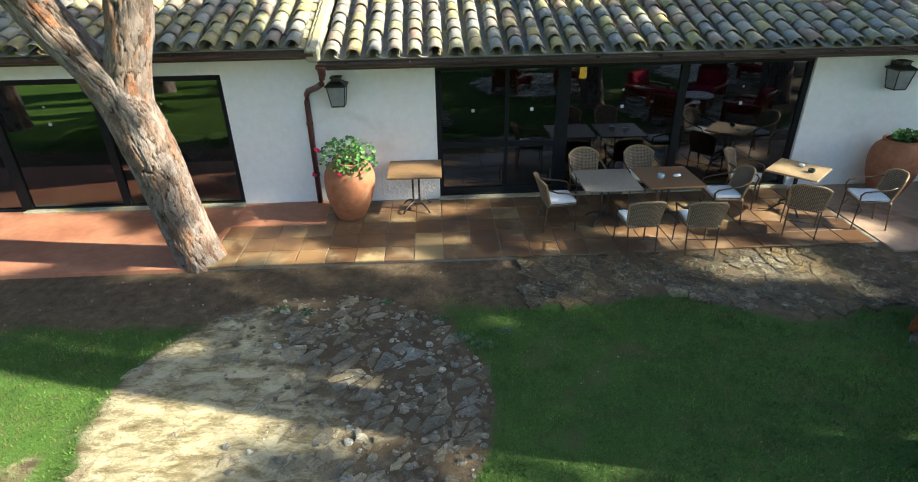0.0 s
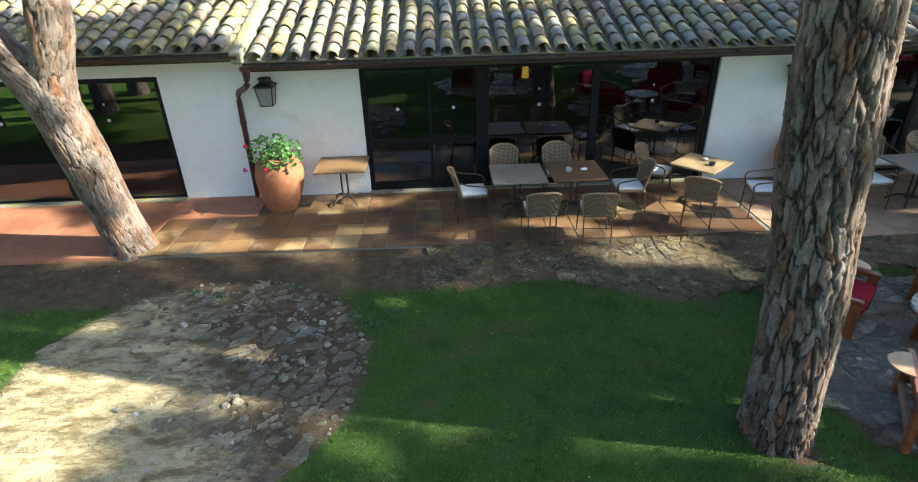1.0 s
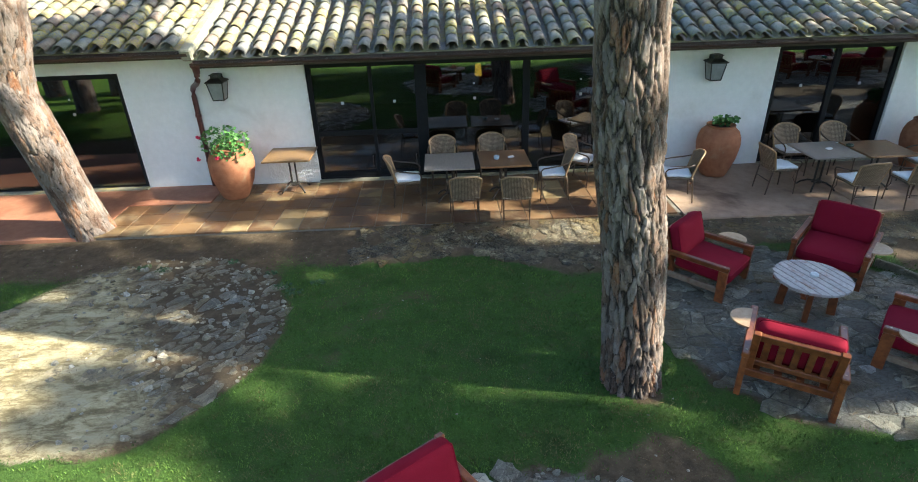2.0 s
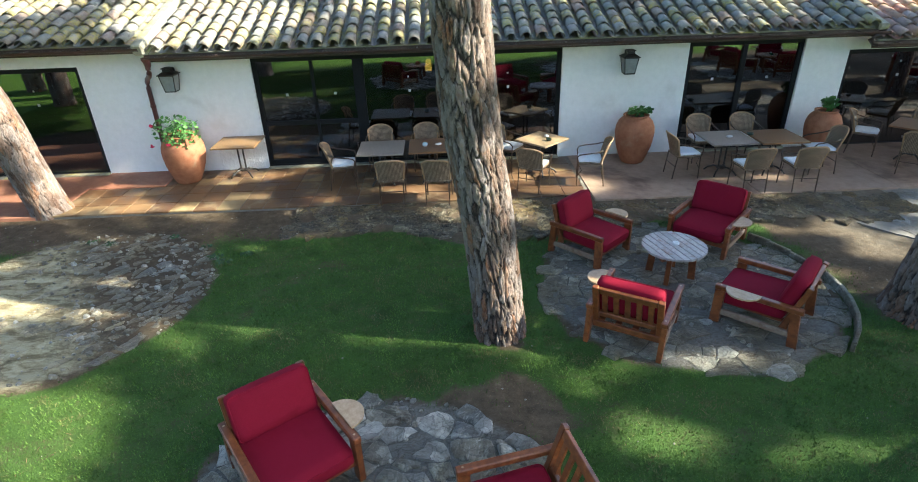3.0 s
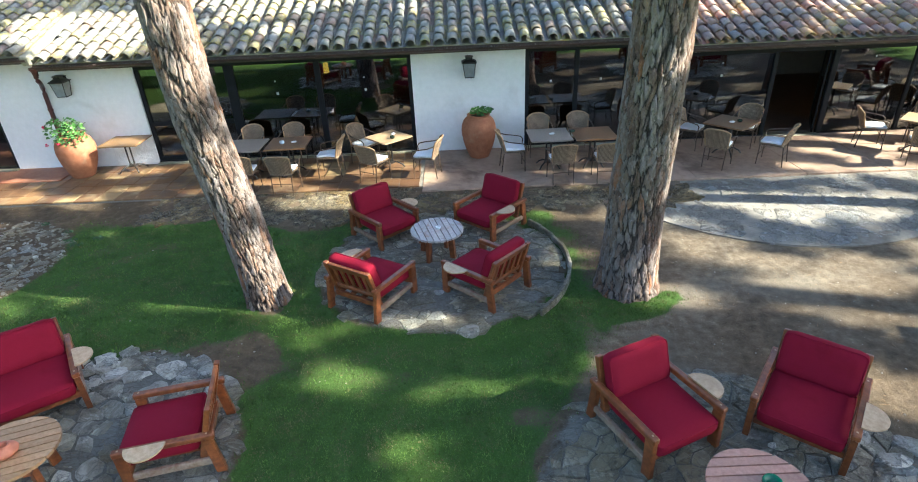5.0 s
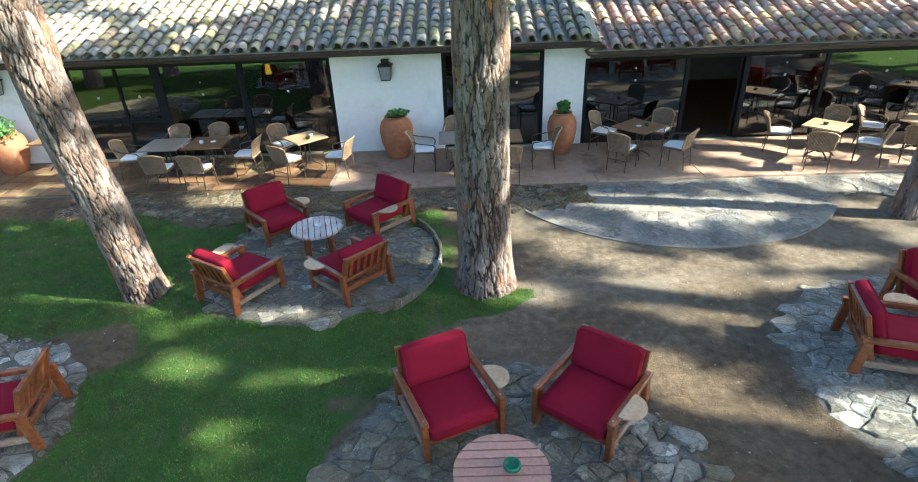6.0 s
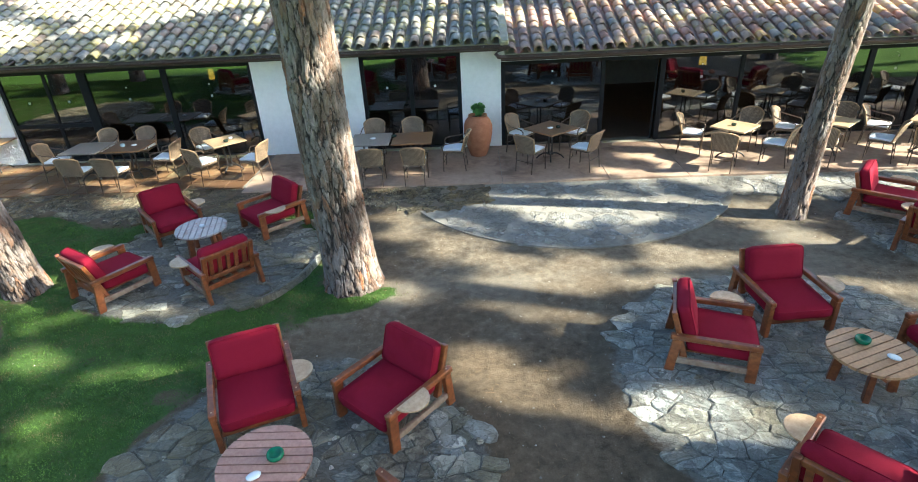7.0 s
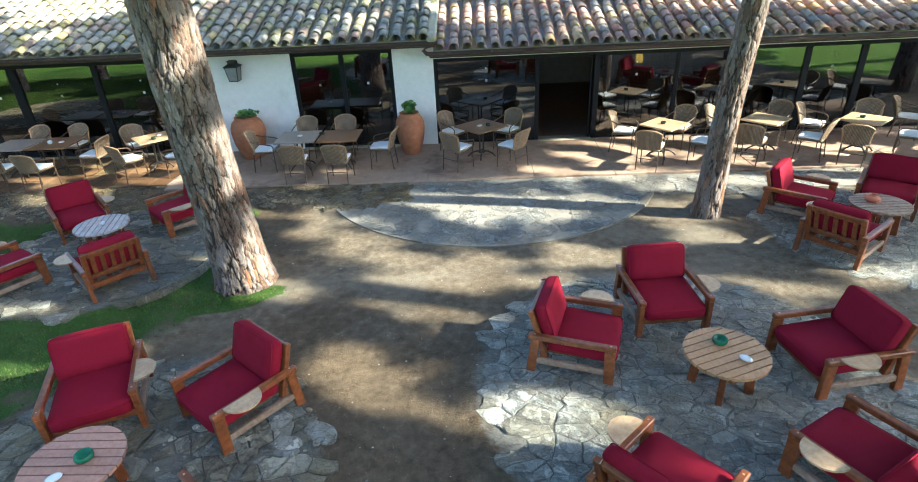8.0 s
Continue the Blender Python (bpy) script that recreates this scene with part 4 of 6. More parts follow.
TOP_TRUNK_GLADES = ((4.1, 2.0, 0.9, 0.2), (9.5, 1.68, 0.6, 0.2), (16.8, 3.55, 0.8, 0.2), (-3.2, 5.93, 1.1, 0.34))


def in_glade(p, size):
    for z, spots in ((0.0, GLADES), (2.8, ROOF_GLADES), (0.75, TABLE_GLADES), (0.7, LOW_TRUNK_GLADES), (2.0, HIGH_TRUNK_GLADES), (3.4, TOP_TRUNK_GLADES)):
        q = p - SUN * ((p.z - z) / SUN.z)
        for x, y, a, b in spots:
            u, v = (q.x - x) * 0.975 - (q.y - y) * 0.22, (q.x - x) * 0.22 + (q.y - y) * 0.975
            if (u / (a + size)) ** 2 + (v / (b + size)) ** 2 < 1:
                return True
    return False


def tuft(rng, verts, faces, c, size):
    """A spray of needle blades round a centre."""
    for _ in range(26):
        d = Vector((rng.gauss(0, 1), rng.gauss(0, 1), rng.gauss(0, 0.6))).normalized()
        o = c + d * size * rng.uniform(0.0, 0.35)
        side = d.cross(Vector((rng.gauss(0, 1), rng.gauss(0, 1), rng.gauss(0, 1)))).normalized() * size * rng.uniform(0.10, 0.2)
        tip = o + d * size * rng.uniform(0.5, 0.85)
        n = len(verts)
        verts += [tuple(o - side * 0.6), tuple(o + side * 0.6), tuple(o + d * size * 0.3 + side), tuple(tip), tuple(o + d * size * 0.3 - side)]
        faces.append((n, n + 1, n + 2, n + 3, n + 4))


def pine(name, path, radii, label, crown, seed, limbs=(), flare=0.06, around=150, step=0.028, carve=True, density=1.0, furrow=1.0):
    """An umbrella pine: bark-plated trunk, limbs, and a flat crown (centre, radius, depth) of needle tufts."""
    base = Vector(path[0])
    rng = random.Random(seed)
    root = thing(name, Matrix.Translation(base), label, "tree", "pines of the garden")
    back = Matrix.Translation(-base)

    def put(me, nm):
        me.transform(back)
        ob = new(nm, me)
        ob.parent = root
        return ob

    put(bark_column(path, radii, seed, around, step, flare, furrow), "trunk")
    for lp, lr in limbs:
        put(bark_column(lp, lr, seed + 3, max(24, int(around * 0.7)), step * 1.3, 0.0, furrow), "limb")
    (cx, cy, cz), cr, cd = crown
    top = Vector(limbs[0][0][-1] if limbs and len(limbs[0][0]) > 2 else path[-1])
    for k in range(9):
        a = 2 * math.pi * (k + rng.random() * 0.6) / 9
        tip = Vector((cx + cr * 0.75 * math.cos(a), cy + cr * 0.75 * math.sin(a), cz + cd * rng.uniform(-0.1, 0.5)))
        midp = top.lerp(tip, 0.5) + Vector((0, 0, -0.3))
        bm = tube([top, midp, tip], 0.035, 6, 0.008)
        me = bpy.data.meshes.new("branch")
        bm.to_mesh(me)
        bm.free()
        me.materials.append(M["bark"])
        put(me, "branch")
    verts, faces = [], []
    count = int(980 * density * (cr / 4.5) ** 2)
    for _ in range(count):
        a, q = rng.uniform(0, 2 * math.pi), math.sqrt(rng.random())
        rr = cr * q * (1 + 0.18 * math.sin(3 * a + seed) + 0.1 * math.sin(7 * a))
        p = Vector((cx + rr * math.cos(a), cy + rr * math.sin(a), cz + cd * (0.75 * (1 - q * q) + rng.uniform(-0.25, 0.25))))
        size = rng.uniform(0.28, 0.48)
        # Tufts between the sun and a chosen sun spot are left out.
        if carve and in_glade(p, size * rng.choice((0.4, 0.8, 0.9))):
            continue
        tuft(rng, verts, faces, p, size)
    put(mesh_from("crown", verts, faces, M["needles"]), "crown")
    return root


pine("pine_tree", [(-3.40, 6.18, -0.1), (-3.53, 6.07, 0.93), (-3.62, 5.99, 1.73), (-3.82, 5.98, 2.46), (-4.33, 5.91, 3.28), (-5.05, 5.7, 5.0), (-5.35, 5.6, 7.5)],
     [0.28, 0.265, 0.275, 0.275, 0.235, 0.2, 0.16], "forked grey-brown pine leaning over the terrace", ((-4.6, 6.2, 8.0), 4.2, 2.4), 2,
     [([(-3.70, 6.02, 2.06), (-3.63, 6.00, 2.60), (-3.39, 5.95, 3.38), (-3.21, 5.99, 5.04), (-3.3, 6.1, 7.8)], [0.20, 0.23, 0.22, 0.19, 0.14])], around=190, step=0.022, furrow=0.6)
pine("pine_tree", [(4.2, 2.09, -0.1), (4.06, 2.03, 1.32), (3.88, 2.02, 2.57), (3.79, 2.08, 3.82), (3.67, 2.27, 5.6), (3.68, 2.5, 8.3)],
     [0.26, 0.25, 0.25, 0.245, 0.22, 0.17], "straight plated pine standing in the lawn", ((4.0, 3.2, 8.4), 4.8, 2.4), 5, around=210, step=0.02, furrow=1.5)
pine("pine_tree", [(9.20, 2.05, -0.11), (9.17, 1.91, 1.27), (9.17, 1.77, 2.55), (9.16, 1.70, 3.83), (9.03, 1.77, 5.84), (9.0, 1.9, 8.6)],
     [0.355, 0.315, 0.305, 0.29, 0.26, 0.2], "stout plated pine with mossy foot beside the flagged circle", ((9.3, 4.4, 8.6), 5.0, 2.5), 8, flare=0.17, around=230, step=0.022, furrow=1.3)
pine("pine_tree", [(16.44, 3.79, -0.1), (16.48, 3.75, 1.3), (16.54, 3.7, 2.5), (16.59, 3.58, 3.74), (16.7, 3.34, 5.65), (16.7, 3.3, 8.2)],
     [0.19, 0.165, 0.16, 0.155, 0.15, 0.13], "slender plated pine in the trodden earth", ((16.8, 5.0, 8.2), 5.0, 2.4), 11, density=0.75)
# Pines out of view: some match mirrored trunks, most are added to cast shade.
OFFVIEW_PINES = ((22.5, -1.5, 22.3, -0.5, 5.0, 21), (28.5, 3.2, 28.5, 3.2, 4.8, 22), (24.8, 4.4, 24.2, 7.4, 4.3, 23), (36.0, 5.0, 36.0, 5.0, 5.0, 24), (15.0, -7.6, 14.4, -2.4, 4.6, 25),
             (31.5, 9.5, 31.0, 9.5, 4.8, 26), (-6.5, -13.0, -6.5, -13.0, 3.6, 27), (1.5, -12.5, 1.5, -12.5, 3.0, 28), (8.0, -19.0, 8.0, -19.0, 3.8, 29),
             (19.0, -16.0, 19.0, -16.0, 3.4, 30), (28.0, -17.0, 28.0, -17.0, 4.0, 31), (-14.0, -9.0, -14.0, -9.0, 4.0, 32), (18.8, -8.4, 17.4, -2.6, 3.9, 33), (8.6, -10.5, 8.7, -7.4, 3.6, 34), (27.5, -6.0, 26.3, -3.2, 3.4, 35), (31.0, -8.0, 29.6, -5.0, 4.6, 36), (35.0, -1.5, 34.0, -1.5, 4.4, 37), (24.0, -9.5, 23.6, -6.4, 3.6, 38), (-8.35, 1.1, -8.6, 0.6, 2.6, 39), (-8.5, -1.2, -8.8, -2.4, 2.6, 40), (-10.8, -1.4, -12.6, -2.4, 2.8, 41), (-10.6, 2.6, -12.0, 3.2, 2.8, 42),
             (-5.2, -0.9, -4.8, -1.6, 2.6, 43), (-3.1, -2.8, -2.2, -3.4, 2.6, 44))
for fx, fy, tx, ty, fr, fs in OFFVIEW_PINES:
    pine("pine_tree", [(fx, fy, -0.1), (fx + 0.1 * (tx - fx), fy + 0.1 * (ty - fy), 2.5), (fx + 0.4 * (tx - fx), fy + 0.4 * (ty - fy), 5.4), (fx + 0.7 * (tx - fx), fy + 0.7 * (ty - fy), 8.0)],
         [0.27, 0.24, 0.2, 0.15], "tall umbrella pine out of view, added for shade and reflections", ((tx, ty, 8.2), fr, 2.4), fs, around=30, step=0.12, density=0.72 if tx > 20 else 1.0)


def far_woods():
    rng = random.Random(77)
    verts, faces = [], []
    for _ in range(900):
        a = rng.uniform(0, 2 * math.pi)
        r = rng.uniform(75, 120)
        c = Vector((6 + r * math.cos(a), r * math.sin(a), rng.uniform(0.5, 9)))
        tuft(rng, verts, faces, c, rng.uniform(3.0, 5.5))
    return tagged(new("far_woods", mesh_from("far_woods", verts, faces, M["needles"])), "dark belt of distant pine woods", "woods", kind="stuff")


far_woods()


# ---- garden seating ----
def slanted(x0, x1, x2, x3, y0, y1, z0, z1):
    """A straight leg whose foot spans x0 to x1 and whose head spans x2 to x3."""
    bm = bmesh.new()
    bmesh.ops.create_cube(bm, size=1.0)
    for v in bm.verts:
        lo, hi = (x0, x1) if v.co.z < 0 else (x2, x3)
        v.co = Vector((lo if v.co.x < 0 else hi, y0 if v.co.y < 0 else y1, z0 if v.co.z < 0 else z1))
    bmesh.ops.bevel(bm, geom=bm.edges[:], offset=0.005, segments=2, affect="EDGES")
    return bm


def piping(sx, sy, z, r, m):
    """A closed cord round a cushion's edge."""
    pts = []
    for cx, cy, a0 in ((sx / 2 - r, sy / 2 - r, 0), (-sx / 2 + r, sy / 2 - r, 90), (-sx / 2 + r, -sy / 2 + r, 180), (sx / 2 - r, -sy / 2 + r, 270)):
        pts += [m @ Vector((cx + r * math.cos(radians(a0 + k * 22.5)), cy + r * math.sin(radians(a0 + k * 22.5)), z)) for k in range(5)]
    return tube([*pts, pts[0]], 0.0055, 6)


def armchair(m, label, padded=True):
    """Low teak armchair, facing local +x, with a half-round tray on its left arm."""
    root = thing("armchair", m, label, "armchair", "garden armchairs")
    W, t = 0.36, 0.025
    lean = Matrix.Translation((-0.30, 0, 0.24)) @ Matrix.Rotation(radians(-16), 4, "Y")
    for s in (-1, 1):
        y = s * W
        part("front_leg", slanted(0.275, 0.37, 0.268, 0.365, y - t, y + t, 0, 0.418), M["teak"], root)
        part("back_leg", slanted(-0.465, -0.375, -0.42, -0.335, y - t, y + t, 0, 0.418), M["teak"], root)
        arm = part("armrest", box(-0.445, 0.372, y - 0.032, y + 0.032, 0.418, 0.478, None, 0.009), M["teak"], root)
        for px in (0.32, -0.385):
            part("peg", tube([(px, y, 0.477), (px, y, 0.480)], 0.009, 8), M["teak_worn"], arm)
        part("side_rail", box(-0.40, 0.285, y - t * 0.8, y + t * 0.8, 0.115, 0.185, None, 0.006), M["teak_grey"], root, "grey weathered side rail")
        part("back_post", box(-0.03, 0.02, s * 0.31 - 0.03, s * 0.31 + 0.03, -0.08, 0.50, lean, 0.006), M["teak"], root)
    part("front_rail", box(0.29, 0.325, -W + t, W - t, 0.15, 0.225, None, 0.005), M["teak"], root)
    part("rear_rail", box(-0.34, -0.305, -W + t, W - t, 0.15, 0.225, None, 0.005), M["teak"], root)
    for k in range(4):
        y = -0.255 + 0.17 * k
        part("seat_slat", box(-0.31, 0.30, y - 0.03, y + 0.03, 0.215, 0.235), M["teak"], root)
    part("top_rail", box(-0.022, 0.018, -0.28, 0.28, 0.41, 0.49, lean, 0.006), M["teak"], root)
    part("lower_rail", box(-0.022, 0.018, -0.28, 0.28, 0.06, 0.13, lean, 0.006), M["teak"], root)
    for k in range(5):
        y = -0.22 + 0.11 * k
        part("back_slat", box(-0.012, 0.01, y - 0.026, y + 0.026, 0.13, 0.41, lean, 0.003), M["teak"], root)
    seat = pose(0.05, 0, 0.305, 0, 2.5, 0)
    pad = part("seat_cushion", soft_box(0.67, 0.65, 0.155, 0.055, seat, 0.022), M["fabric"], root, "crimson canvas seat cushion", True)
    part("piping", piping(0.65, 0.63, 0.055, 0.05, seat), M["fabric"], pad, smooth=True)
    if padded:
        rest = lean @ Matrix.Translation((0.09, 0, 0.32))
        pad = part("back_cushion", soft_box(0.15, 0.64, 0.43, 0.06, rest, 0.0), M["fabric"], root, "crimson canvas back cushion", True)
        part("piping", piping(0.41, 0.62, 0.055, 0.05, rest @ Matrix.Rotation(radians(90), 4, "Y")), M["fabric"], pad, smooth=True)
    bm = bmesh.new()
    n, r = 18, 0.165
    rim = [(0.10 + r * math.cos(a), W + 0.015 + r * 1.05 * math.sin(a)) for a in (math.pi * k / n for k in range(n + 1))]
    lo, hi = [bm.verts.new((x, y, 0.480)) for x, y in rim], [bm.verts.new((x, y, 0.498)) for x, y in rim]
    bm.faces.new(hi)
    bm.faces.new(lo[::-1])
    for k in range(n + 1):
        j = (k + 1) % (n + 1)
        bm.faces.new((lo[k], lo[j], hi[j], hi[k]))
    bmesh.ops.recalc_face_normals(bm, faces=bm.faces[:])
    part("tray", bm, M["teak_worn"], root, "pale worn half-round side tray")
    return root


def coffee_table(m, material, label, r=0.405, h=0.45):
    """Round slatted table on four square legs; slats run along local x."""
    root = thing("coffee_table", m, label, "coffee table", "garden coffee tables")
    n = 9
    w = 2 * r / n
    for k in range(n):
        y0, y1 = -r + k * w + 0.007, -r + (k + 1) * w - 0.007
        ys = [y0 + (y1 - y0) * j / 4 for j in range(5)]
        xs = [math.sqrt(max(r * r - y * y, 0.0004)) for y in ys]
        bm = bmesh.new()
        rim = [(x, y) for x, y in zip(xs, ys)] + [(-x, y) for x, y in zip(xs[::-1], ys[::-1])]
        lo, hi = [bm.verts.new((x, y, h - 0.032)) for x, y in rim], [bm.verts.new((x, y, h)) for x, y in rim]
        bm.faces.new(hi)
        bm.faces.new(lo[::-1])
        for i in range(len(rim)):
            j = (i + 1) % len(rim)
            bm.faces.new((lo[i], lo[j], hi[j], hi[i]))
        bmesh.ops.recalc_face_normals(bm, faces=bm.faces[:])
        part("slat", bm, material, root)
    for x in (-0.2, 0.2):
        part("bearer", box(x - 0.03, x + 0.03, -0.33, 0.33, h - 0.075, h - 0.033), M["teak"], root)
    for k in range(4):
        a = radians(45 + 90 * k)
        lm = Matrix.Translation((0.27 * math.cos(a), 0.27 * math.sin(a), 0)) @ Matrix.Rotation(a, 4, "Z") @ Matrix.Rotation(radians(-4), 4, "Y")
        part("leg", box(-0.045, 0.045, -0.03, 0.03, 0.002, h - 0.035, lm, 0.006), M["teak"], root)
    return root


def ashtray(m, material, label, r=0.07, h=0.05):
    root = thing("ashtray", m, label, "ashtray", "ashtrays")
    part("bowl", lathe([(r * 0.8, 0), (r, h * 0.35), (r, h * 0.8), (r * 0.93, h), (r * 0.75, h), (r * 0.6, h * 0.35), (0.005, h * 0.3)], 24), material, root, smooth=True)
    return root


def clay_pot(m, label):
    """A round-shouldered clay ashtray with a narrow mouth."""
    root = thing("ashtray", m, label, "ashtray", "ashtrays")
    part("bowl", lathe([(0.065, 0), (0.098, 0.025), (0.108, 0.05), (0.095, 0.075), (0.062, 0.09), (0.048, 0.105), (0.052, 0.115), (0.042, 0.114), (0.036, 0.095), (0.06, 0.05), (0.005, 0.02)], 28), M["clay"], root, smooth=True)
    return root


def shell(m, label):
    bm = bmesh.new()
    bmesh.ops.create_icosphere(bm, subdivisions=2, radius=1.0)
    for v in bm.verts:
        v.co = Vector((v.co.x * 0.065, v.co.y * 0.045, (v.co.z + 1) * 0.022)) * (1 + 0.15 * noise.noise(v.co * 2.0))
        v.co.z = max(v.co.z, 0.0)
    ob = part("ashtray", bm, M["porcelain"], None, smooth=True)
    ob.matrix_world = m
    return tagged(ob, label, "ashtray", "ashtrays")


# chair places: x, y, the way it faces in degrees
CHAIRS = ((5.69, 3.82, -47, "by the white table"), (7.40, 3.96, -134, "by the white table"), (7.22, 2.07, 137, "by the white table"), (5.71, 1.95, 58, "by the white table"),
          (2.27, 0.10, -54, "on the cobbled patch"), (4.07, -0.62, -167, "on the cobbled patch"),
          (8.71, -0.67, -66, "beside the trodden earth"), (10.12, -0.69, -129, "beside the trodden earth"), (10.23, -2.40, 140, "beside the trodden earth"),
          (13.70, 0.10, -18, "on the large flagged circle"), (14.80, 0.81, -85, "on the large flagged circle"), (16.22, -0.22, -171, "on the large flagged circle"),
          (15.68, -1.66, 120, "on the large flagged circle"), (14.03, -1.91, 44, "on the large flagged circle"),
          (17.87, 3.63, -40, "near the slender pine"), (19.30, 3.70, -128, "near the slender pine"), (17.83, 2.36, 38, "near the slender pine"))
first = None
for cx, cy, face, where in CHAIRS:
    place = pose(cx, cy, 0.018, 0, 0, face) @ Matrix.Diagonal((1.05, 1.05, 1.01, 1.0))
    text = f"low teak armchair with crimson cushions {where}"
    if face == -167:
        armchair(place, "low teak armchair with one crimson seat cushion and bare back slats", False)
    elif first is None:
        first = armchair(place, text)
    else:
        tagged(copy_thing(first, place), label=text)
coffee_table(pose(6.56, 3.08, 0.016, 0, 0, 105), M["slat_grey"], "round weathered slatted table amid four armchairs")
coffee_table(pose(2.79, -0.96, 0.016, 0, 0, 20), M["slat"], "round oiled slatted table on the cobbled patch")
coffee_table(pose(9.17, -1.69, 0.016, 0, 0, 0), M["slat_red"], "round reddish slatted table beside the trodden earth")
coffee_table(pose(15.03, -0.46, 0.016, 0, 0, 22), M["slat"], "round oiled slatted table on the large flagged circle")
coffee_table(pose(18.64, 2.92, 0.016, 0, 0, 0), M["teak_grey"], "round weathered slatted table near the slender pine")
TOP = 0.466
ashtray(pose(6.58, 3.09, TOP), M["porcelain"], "small white ashtray on a slatted table", 0.045, 0.035)
clay_pot(pose(2.81, -1.01, TOP), "round red clay ashtray on an oiled slatted table")
ashtray(pose(9.26, -1.66, TOP), M["green_glass"], "green glass ashtray on a reddish slatted table", 0.075, 0.055)
shell(pose(9.14, -1.87, TOP, 0, 0, 30), "white shell used as ashtray on a slatted table")
ashtray(pose(15.02, -0.31, TOP), M["green_glass"], "green glass ashtray on an oiled slatted table", 0.075, 0.055)
shell(pose(15.16, -0.59, TOP, 0, 0, -50), "white shell used as ashtray on an oiled table")
clay_pot(pose(18.56, 3.00, TOP), "round red clay ashtray on a weathered table")


# ---- terrace furniture ----
def dining_chair(m, label):
    """Rattan bistro chair facing local +x, with thin arms and a white seat pad."""
    root = thing("dining_chair", m, label, "chair", "terrace chairs")
    for s in (-1, 1):
        part("leg", tube([(0.21, s * 0.225, 0), (0.20, s * 0.22, 0.42)], 0.011, 8), M["chair_metal"], root)
        part("leg", tube([(-0.27, s * 0.20, 0), (-0.22, s * 0.205, 0.42)], 0.011, 8), M["chair_metal"], root)
        part("armrest", tube([(-0.255, s * 0.235, 0.70), (-0.12, s * 0.27, 0.655), (0.08, s * 0.275, 0.625), (0.19, s * 0.262, 0.60), (0.225, s * 0.245, 0.55), (0.20, s * 0.225, 0.42)], 0.012, 8), M["chair_metal"], root, smooth=True)
        part("brace", tube([(0.20, s * 0.18, 0.41), (0.14, s * 0.22, 0.30), (0.205, s * 0.223, 0.20)], 0.007, 6), M["chair_metal"], root)
    part("stretcher", tube([(-0.243, -0.2, 0.24), (-0.243, 0.2, 0.24)], 0.008, 6), M["chair_metal"], root)
    part("seat", soft_box(0.45, 0.45, 0.04, 0.018, Matrix.Translation((-0.01, 0, 0.425))), M["rattan_grey"], root, "woven rattan seat", True)
    part("seat_pad", soft_box(0.42, 0.42, 0.05, 0.022, Matrix.Translation((0.0, 0, 0.47)), 0.008), M["cushion"], root, "white seat pad", True)

    def back(u, v, off=0.0):
        w = 0.215 + 0.03 * v
        z = 0.44 + 0.40 * v * (1 - 0.20 * abs(u) ** 3)
        return Vector((-0.195 - 0.085 * v - (0.05 + 0.06 * v) * (1 - u * u) + off, u * w, z))

    bm = bmesh.new()
    nu, nv = 14, 8
    grid = {}
    for side, off in ((0, 0.0), (1, 0.014)):
        for i in range(nu + 1):
            for j in range(nv + 1):
                grid[side, i, j] = bm.verts.new(back(2 * i / nu - 1, j / nv, off))
    for i in range(nu):
        for j in range(nv):
            bm.faces.new([grid[0, a, b] for a, b in ((i, j), (i, j + 1), (i + 1, j + 1), (i + 1, j))])
            bm.faces.new([grid[1, a, b] for a, b in ((i, j), (i + 1, j), (i + 1, j + 1), (i, j + 1))])
    part("backrest", bm, M["rattan_grey"], root, "woven rattan backrest", True)
    rim = [back(-1, j / 6, 0.007) for j in range(7)] + [back(2 * i / 16 - 1, 1, 0.007) for i in range(1, 16)] + [back(1, 1 - j / 6, 0.007) for j in range(7)]
    part("back_frame", tube(rim, 0.016, 8), M["rattan"], root, "tan rattan frame", True)
    return root


def dining_table(m, material, label, sx=0.84, sy=0.84, h=0.70):
    """Square top on a twin-column iron base with four arched feet."""
    root = thing("dining_table", m, label, "table", "terrace tables")
    part("tabletop", box(-sx / 2, sx / 2, -sy / 2, sy / 2, h - 0.03, h, None, 0.004), material, root)
    for s in (-1, 1):
        part("column", tube([(s * 0.05, 0, 0.12), (s * 0.05, 0, h - 0.045)], 0.017, 10), M["iron"], root)
    part("plate", box(-0.2, 0.2, -0.05, 0.05, h - 0.047, h - 0.031), M["iron"], root)
    part("hub", lathe([(0.03, 0.10), (0.085, 0.115), (0.085, 0.14), (0.03, 0.15)], 12), M["iron"], root)
    for k in range(4):
        a = radians(45 + 90 * k)
        c, s = math.cos(a), math.sin(a)
        part("foot", tube([(0.05 * c, 0.05 * s, 0.135), (0.14 * c, 0.14 * s, 0.13), (0.24 * c, 0.24 * s, 0.08), (0.30 * c, 0.30 * s, 0.016)], 0.016, 8), M["iron"], root, smooth=True)
    return root


